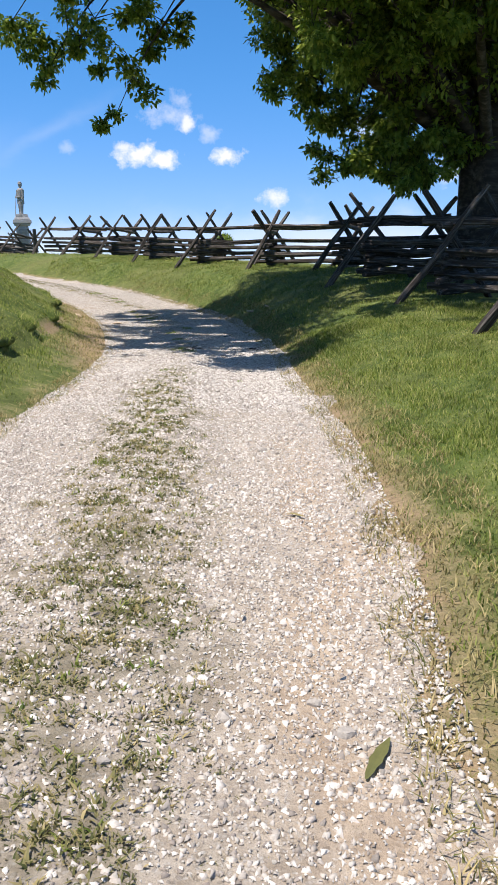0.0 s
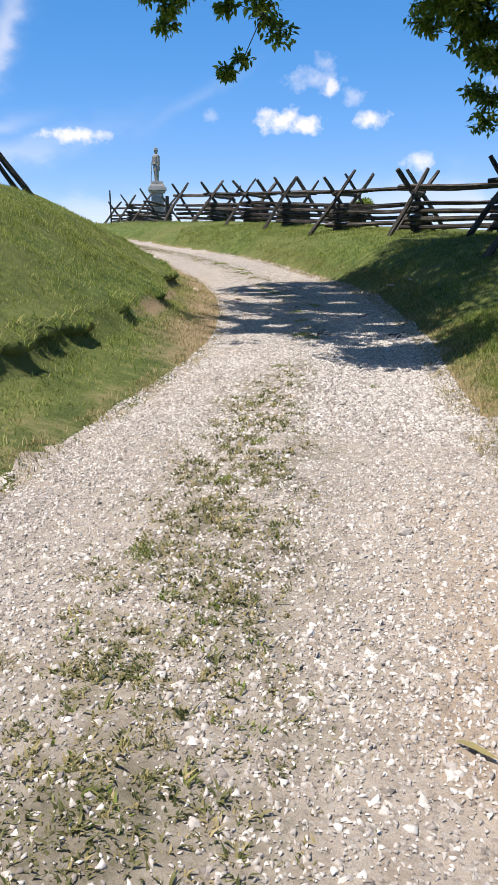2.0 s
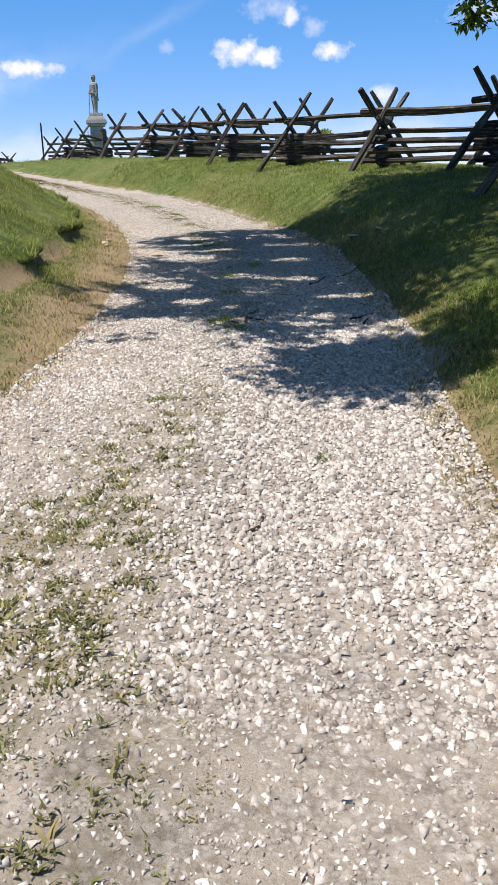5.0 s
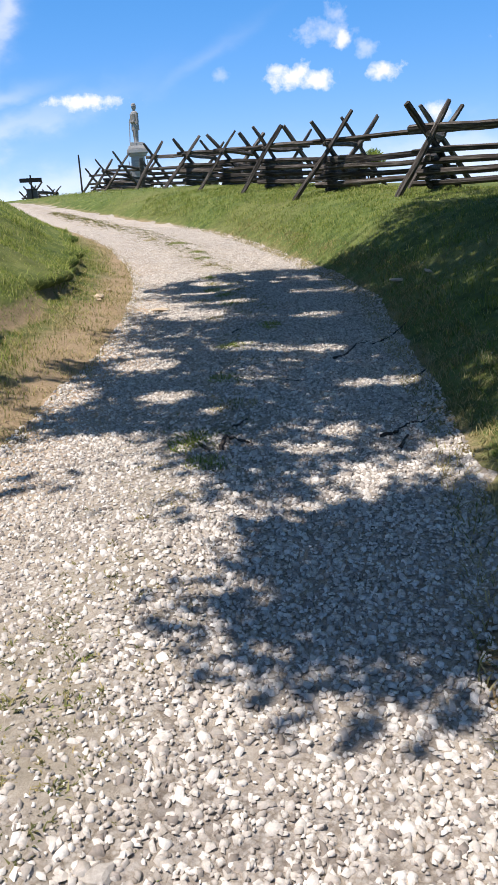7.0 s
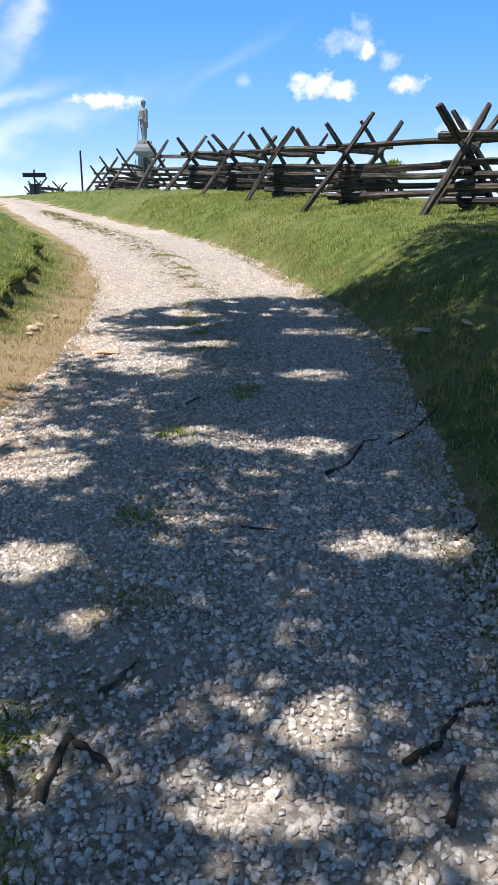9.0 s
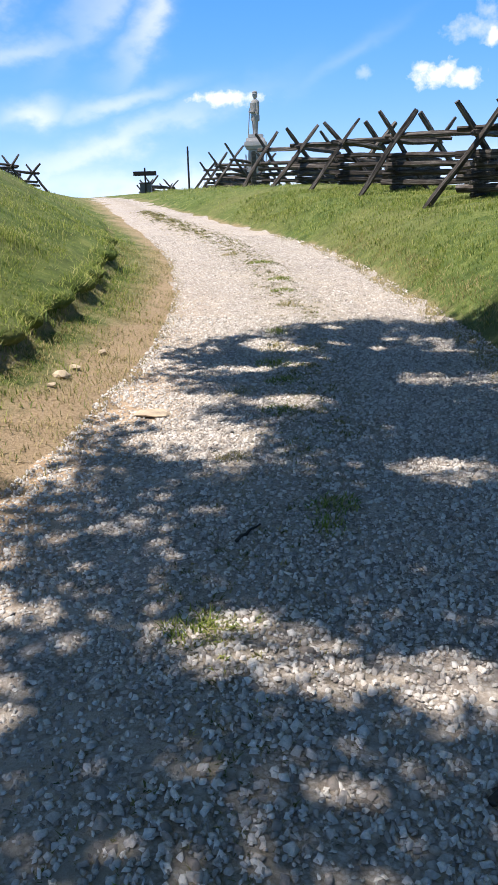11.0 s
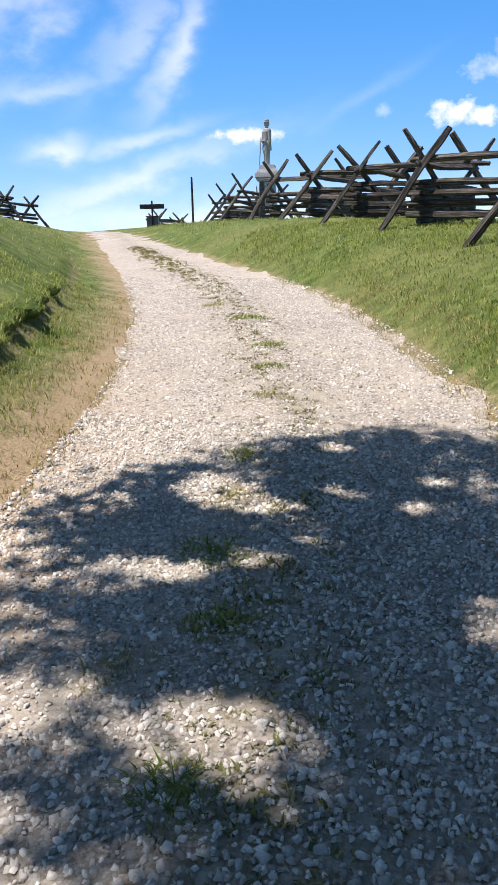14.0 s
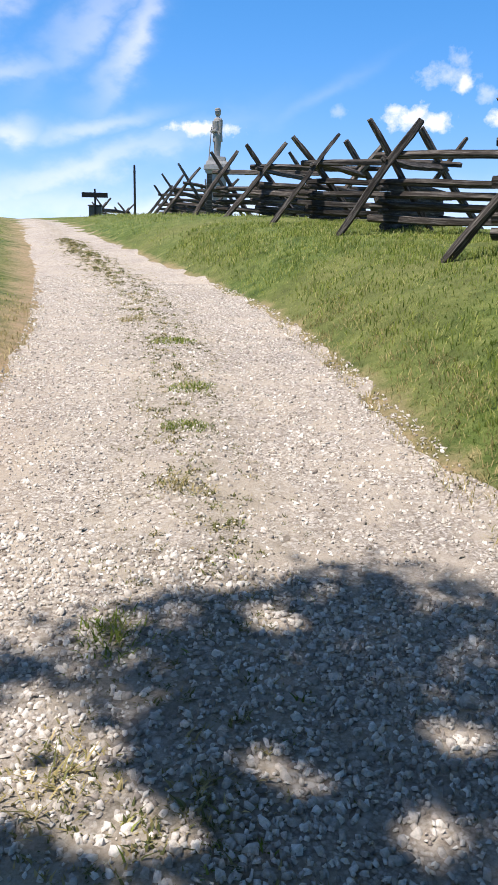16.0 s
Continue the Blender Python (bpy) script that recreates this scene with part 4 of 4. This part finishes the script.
def build_cover():
    # gravel: deep and pale in the right-hand track past the bend, thin on packed dirt elsewhere
    for seed, n, y0, y1, sides, name, label in ((101, 118000, 0.9, 8.2, 3, "gravel_chips", "small pale stone chips pressed into the dirt lane"), (121, 122000, 7.4, 22, 4, "gravel", "loose pale crushed stones scattered over the lane"), (131, 26000, 22, 31, 3, "gravel", "loose pale crushed stones on the rising lane")):
        rng, x, y, u, (z, dr, dl) = in_lane(n, seed, -0.03, 1.04, y0, y1)
        right = np.clip((u - 0.46 + 0.05 * waves(x * 0, y, 42, 0.6)) / 0.1, 0, 1)
        if sides == 3:
            deep = np.where(y < 20, 0.62 - 0.42 * right * np.clip((y - 6.6) / 1.2, 0, 1), 0.7)
        else:
            deep = right * np.interp(y, (7.4, 8.0), (0.5, 1.0)) + (1 - right) * np.interp(y, (7.4, 11, 22), (0.45, 0.7, 0.75))
        keep = rng.uniform(0, 1, n) < np.clip(deep * (1 + 0.4 * waves(x, y, 41, 0.4)), 0.05, 1) * (1 - 0.62 * strip_weight(x, y))
        x, y, z, deep = x[keep], y[keep], z[keep], deep[keep]
        mid, spread = {"gravel_chips": (-5.05, 0.42), "gravel": (-4.68, 0.36)}[name]
        size = np.clip(rng.lognormal(mid, spread, len(x)), 0.0035, 0.021) * (0.75 + 0.25 * deep)
        stones(name, x, y, z + 0.006 + 0.006 * deep, rng, size, label, sides)
    # banks
    sets = [scatter(150000, 102, 0.1, 4.2, 1.4, 13)[1:], scatter(120000, 103, -6.6, -1.9, 4.8, 25)[1:], scatter(200000, 104, -9, 3.6, 13, 36)[1:], scatter(30000, 107, -20, -3, 25, 50)[1:]]
    x, y = np.concatenate([q[0] for q in sets]), np.concatenate([q[1] for q in sets])
    rng = np.random.RandomState(108)
    z, dr, dl = land(x, y)
    out_d = np.maximum(dr, dl)
    dens = np.clip(out_d / 0.45, 0, 1) ** 1.2 * np.where(dl > 0, np.where(y > 11.3, np.interp(dl, (0, 0.45, 0.8, 1.1, 9), (0.0, 0.1, 0.45, 1, 1)), np.interp(dl, (0, 0.4, 0.9), (0.25, 0.7, 1))), 1)
    keep = (out_d > 0.03) & (dr < 4.5) & (rng.uniform(0, 1, len(x)) < dens * np.clip(0.8 + 0.5 * waves(x, y, 51, 0.4), 0.3, 1))
    x, y, z, out_d = x[keep], y[keep], z[keep], out_d[keep]
    near = np.interp(y, (0, 10, 20, 40), (1, 1.05, 1.15, 1.7))
    tall = np.clip(0.75 + 0.45 * waves(x, y, 52, 0.5), 0.45, 1.3)
    blades("grass", x, y, z, rng, 0.062 * near * tall * np.clip(0.45 + out_d, 0.45, 1.05), 0.0042 * near, GRASS, "short green grass blades on the banks", 1.0)
    # dry fringe along both edges
    sides = []
    for seed, u0, u1 in ((111, -0.34, 0.03), (112, 0.96, 1.22)):
        sides.append(in_lane(60000, seed, u0, u1, 1.0, 28))
    x, y = np.concatenate([q[1] for q in sides]), np.concatenate([q[2] for q in sides])
    z = land(x, y)[0]
    keep = rng.uniform(0, 1, len(x)) < np.clip(0.5 + 0.6 * waves(x, y, 53, 0.25), 0.08, 1) * np.interp(y, (1, 10, 20, 28), (1.0, 0.9, 0.9, 0.5)) * np.where((x < lane(y)[0] - 0.02) | (x > lane(y)[0] + 1) | (y < 11), 1, 0.4) * np.where((x < lane(y)[0] - 0.3) | (x > lane(y)[0] + 1) | (y < 11), 1, 0.85) * np.where((y < 11) & (x < lane(y)[0] - 0.22), 0.0, 1)
    x, y, z = x[keep], y[keep], z[keep]
    blades("dry_grass", x, y, z, rng, 0.055, 0.0035, DRY, "sparse dry yellow-green grass along the lane", 1.3)
    # the strip between the wheel tracks: small clumps of low weeds
    for name, seed, n, mat, label, many in (("dry_weeds", 113, 44000, DRY, "flattened dry weeds between the wheel tracks", 9), ("green_weeds", 114, 62000, WEED, "low olive-green weeds between the wheel tracks", 11), ("green_grass", 115, 12000, GRASS, "thin green grass between the wheel tracks", 8)):
        rng, x, y, u, (z, dr, dl) = in_lane(n, seed, 0.05, 0.9, 0.9, 38)
        w = strip_weight(x, y)
        keep = rng.uniform(0, 1, n) < np.interp(y, (7, 10), (1.0, 0.75)) * np.minimum(w, 1)
        x, y, w = x[keep], y[keep], w[keep]
        big = rng.uniform(0.5, 1.4, len(x)) * np.interp(y, (0, 20, 38), (0.95, 1.2, 2.1)) * np.clip(w + 0.4, 0.5, 1.1)
        x, y, big = np.repeat(x, many), np.repeat(y, many), np.repeat(big, many)
        a, q = rng.uniform(0, 6.283, len(x)), 0.024 * big * rng.uniform(0, 1, len(x)) ** 0.6
        x, y = x + q * np.cos(a), y + q * np.sin(a)
        blades(name, x, y, land(x, y)[0] + 0.006, rng, 0.021 * big, 0.004 * big, mat, label, 1.2)


build_cover()


def build_lip():
    """The undercut turf edge of the left bank: a ragged sod lip that hangs over a bare earth face."""
    for k, (y0, y1, over) in enumerate(((6.2, 10.5, 0.05), (10.9, 12.2, 0.06), (13.4, 15.7, 0.1), (17.0, 26.0, 0.05))):
        ys = np.arange(y0, y1, 0.06)
        xl, xr, zr, hr, hl, c = lane(ys)
        wob = 0.12 * waves(ys * 0 + 3, ys, 5, 0.9)
        fade = np.clip(np.minimum(ys - y0, y1 - ys) / 0.45, 0.0, 1)
        rag = (0.08 * waves(ys * 0, ys, 71 + k, 0.25) + 0.07 * waves(ys * 0, ys, 81 + k, 0.08)) * fade

        def ground_at(d):
            x = xl - (d - wob) / c
            return x, land(x, ys)[0]
        top = ground_at(1.14)[1] - 0.02
        rows = []
        for d, lift, kind in ((1.7, -0.04, 0), (1.45, 0.012, 0), (1.22, 0.03, 0), (1.08 - over * 0.5, 0.035, 1), (1.06 - over, -0.01, 1), (1.07 - over, -0.05, 1), (1.1 - over * 0.4, -0.085, 1), (1.2, -0.12, 2), (1.3, -0.3, 2)):
            dd = d * fade + 1.4 * (1 - fade) + rag if kind == 1 else d + 0 * fade
            x, z = ground_at(dd)
            if kind:
                z = top + lift * fade - 0.1 * (1 - fade)
            else:
                z = z + lift * fade - 0.03 * (1 - fade)
            rows.append(np.stack([x, ys, z + 0.01 * waves(x, ys, 91, 0.08)], -1))
        V = np.stack(rows, 1)
        tagged(mesh_object("trim", V.reshape(-1, 3), grid_faces(len(ys), V.shape[1]), TURF, smooth=True), "overhanging ragged sod edge of the grassy bank", "bank", kind="structure")
        # grass that hangs over the edge
        rng = np.random.RandomState(95 + k)
        i, j = rng.randint(0, len(ys), 420 * len(ys) // 33), rng.uniform(2.0, 4.2, 420 * len(ys) // 33)
        lo, part_way = np.floor(j).astype(int), (j % 1)[:, None]
        p = V[i, lo] * (1 - part_way) + V[i, lo + 1] * part_way + rng.normal(0, 0.015, (len(i), 3))
        blades("overhanging_grass", p[:, 0], p[:, 1], p[:, 2], rng, 0.08, 0.005, GRASS, "long grass hanging over the sod edge", 2.2)


build_lip()

# ---- small things on the lane ----


def build_stone(x, y, size, seed, mat=PALE_ROCK, flat=0.5, label="pale angular stone lying loose on the gravel lane", name="stone", group="larger stones on the lane", sink=0.0):
    r = random.Random(seed)
    bm = bmesh.new()
    bmesh.ops.create_icosphere(bm, subdivisions=2, radius=1)
    cuts = [Vector((r.gauss(0, 1), r.gauss(0, 1), r.gauss(0, 0.7))).normalized() for _ in range(9)]
    for v in bm.verts:
        p = v.co.copy()
        for c in cuts:
            over = p.dot(c) - r.uniform(0.6, 0.66)
            if over > 0:
                p -= c * over
        v.co = Vector((p.x * size, p.y * size * r.uniform(0.68, 0.72), p.z * size * flat))
    me = bpy.data.meshes.new(name)
    bm.to_mesh(me)
    bm.free()
    me.materials.append(mat)
    ob = new(name, me)
    ob.matrix_basis = pose(x, y, height(x, y) + size * flat * 0.35 - sink, r.uniform(-8, 8), r.uniform(-8, 8), r.uniform(0, 360))
    return tagged(ob, label, "stone", group)


for k, (x, y, size) in enumerate(((-0.06, 2.36, 0.038), (0.31, 2.29, 0.045), (0.23, 2.45, 0.035), (-0.38, 2.12, 0.03), (-0.05, 3.05, 0.03), (-0.53, 9.59, 0.05), (-0.39, 8.86, 0.055), (-0.54, 8.97, 0.045),
                                  (-1.96, 21.33, 0.06), (-0.4, 6.08, 0.045), (0.09, 5.85, 0.05), (-3.69, 20.74, 0.06), (-2.75, 18.1, 0.06), (-2.4, 17.9, 0.055), (-3.3, 19.4, 0.05), (0.42, 6.8, 0.05), (-3.05, 19.0, 0.045), (-2.9, 17.2, 0.05))):
    build_stone(x, y, size, 300 + k)
build_stone(-3.1, 18.16, 0.21, 400, LIMESTONE, 0.16, "broad flat tan stone embedded at the lane's edge", "flat_stone", "")
for k, (x, y, size) in enumerate(((-0.7, 18.62, 0.2), (-0.36, 18.6, 0.17), (-0.02, 18.5, 0.21), (0.33, 18.08, 0.16))):
    build_stone(x, y, size, 410 + k, LIMESTONE, 0.1, "flat weathered ledge stone showing through the shaded grass", "ledge_stone", "ledge stones in the bank", 0.022)
for k, (x, y, size) in enumerate(((-4.05, 18.5, 0.1), (-4.2, 18.9, 0.07), (-3.95, 18.2, 0.06), (-4.35, 19.6, 0.07))):
    build_stone(x, y, size, 420 + k, LIMESTONE, 0.5, "tan rock showing in the bare earth below the bank", "rock", "rocks below the bank")


def build_stick(points, rad, seed, label):
    """A crooked dead stick lying on the gravel."""
    r = random.Random(seed)
    lv, lf = [], []
    pts = []
    for (x0, y0), (x1, y1) in zip(points, points[1:]):
        for k in range(5):
            u = k / 5
            pts.append((x0 + (x1 - x0) * u, y0 + (y1 - y0) * u))
    pts.append(points[-1])
    path = [Vector((x + r.uniform(-0.006, 0.006), y + r.uniform(-0.006, 0.006), height(x, y) + rad * 1.1 + r.uniform(0, 0.012))) for x, y in pts]
    n = len(path)
    tube(lv, lf, path, [rad * (1.1 - 0.6 * k / n) * r.uniform(0.8, 1.2) for k in range(n)], 6)
    lf += [tuple(range(6))[::-1], tuple(len(lv) - 6 + i for i in range(6))]
    return tagged(mesh_object("stick", lv, lf, BARK, None, True), label, "stick", "dead sticks on the lane")


STICK = "short dark dead stick lying on the gravel"
build_stick([(-0.95, 12.87), (-0.91, 13.05)], 0.009, 1, STICK)
build_stick([(-0.93, 12.42), (-0.96, 12.66), (-0.86, 12.62), (-0.79, 12.56)], 0.012, 2, "forked brown broken branch lying on the gravel")
build_stick([(-1.05, 12.5), (-0.98, 12.38)], 0.01, 3, STICK)
build_stick([(0.06, 12.6), (0.09, 12.8)], 0.011, 4, STICK)
build_stick([(-0.06, 12.78), (0.04, 12.9), (0.08, 13.05), (0.2, 13.13)], 0.011, 5, "crooked dark fallen branch lying on the gravel")
build_stick([(-0.86, 14.25), (-0.64, 14.28)], 0.006, 6, STICK)
build_stick([(-0.55, 15.1), (-0.44, 15.3), (-0.4, 15.72), (-0.3, 15.8)], 0.012, 7, "crooked dark fallen branch lying on the gravel")
build_stick([(-0.25, 15.7), (-0.1, 16.05), (0.05, 16.3)], 0.009, 8, STICK)
build_stick([(-0.4, 8.44), (-0.34, 8.52), (-0.34, 8.63)], 0.006, 9, STICK)
build_stick([(-1.72, 16.3), (-1.68, 16.5)], 0.008, 10, STICK)
build_stick([(0.12, 14.3), (0.22, 14.42)], 0.012, 11, STICK)


def build_leaf(x, y, turn, length, label, mat=LEAF):
    """A fallen leaf: a curled blade with a raised midrib."""
    bm = bmesh.new()
    rows = []
    for k in range(9):
        u = k / 8
        w = 0.09 * length * math.sin(math.pi * min(1, u * 0.93 + 0.05)) ** 0.8 * (1 + 0.12 * math.sin(k * 2.6))
        z = 0.02 + 0.03 * length * math.sin(u * 5)
        rows.append([bm.verts.new((length * (u - 0.5), s * w, z + 0.12 * abs(s) * w)) for s in (-1, -0.5, 0, 0.5, 1)])
    for a, b in zip(rows, rows[1:]):
        for i in range(4):
            bm.faces.new((a[i], a[i + 1], b[i + 1], b[i]))
    ob = part("fallen_leaf", bm, mat, None)
    ob.matrix_basis = pose(x, y, height(x, y) + 0.004, 6, -4, turn)
    return tagged(ob, label, "leaf")


build_leaf(0.38, 2.16, 62, 0.2, "long drab green leaf fallen on the gravel", WEED)
build_leaf(0.26, 4.3, -35, 0.12, "dry brownish leaf fallen on the gravel", DRY)


def tuft(name, label, seed, n, rad, length, width, mat, lean):
    """A clump of blades round its own middle."""
    rng = np.random.RandomState(seed)
    a, q = rng.uniform(0, 6.283, n), rad * rng.uniform(0, 1, n) ** 0.6
    ob = blades(name, q * np.cos(a), q * np.sin(a) * 1.4, np.zeros(n), rng, length * (1.25 - 0.6 * q / rad), width, mat, label, lean)
    ob["kind"] = "thing"
    ob["category"], ob["group"] = "plant", "tufts on the lane"
    del ob["kind"]
    return ob


TUFTS = [(-1.13, 12.6, 1.2), (-0.95, 12.2, 0.8), (-2.14, 17.41, 0.7), (-1.45, 16.85, 0.9), (-1.4, 16.6, 0.7), (-3.55, 22.75, 1.0), (-3.95, 23.7, 0.9), (-4.32, 24.68, 1.1), (-3.0, 20.6, 1.1), (-2.75, 19.9, 1.2), (-2.45, 19.3, 1.0),
         (-2.7, 18.9, 0.9), (-3.2, 21.3, 1.0), (-2.2, 18.4, 0.9), (-1.05, 8.3, 0.8), (-0.8, 7.2, 0.7), (-1.0, 5.4, 0.8), (-1.2, 4.5, 0.7), (-0.15, 9.28, 0.4), (-0.85, 6.4, 0.7), (-0.6, 4.2, 0.6), (-1.1, 10.1, 0.7), (-5.2, 26.3, 1.2), (-6.2, 27.5, 1.4), (-1.3, 14.2, 0.9), (-1.55, 15.6, 0.9), (-1.05, 13.4, 0.9)]
green = tuft("grass_tuft", "low clump of green grass growing in the gravel", 501, 300, 0.18, 0.055, 0.0055, GRASS, 1.7)
dry = tuft("grass_tuft", "low clump of dry yellowish grass growing in the gravel", 502, 260, 0.19, 0.05, 0.005, DRY, 1.8)
for k, (x, y, q) in enumerate(TUFTS):
    src = dry if k % 3 == 2 else green
    q *= 0.55 if y < 11 else 0.8
    m = pose(x, y, height(x, y), 0, 0, 47 * k)
    ob = src if k in (0, 2) else copy_thing(src, m)
    ob.matrix_basis = m @ Matrix.Diagonal((q, q, 0.6 + 0.4 * q, 1))
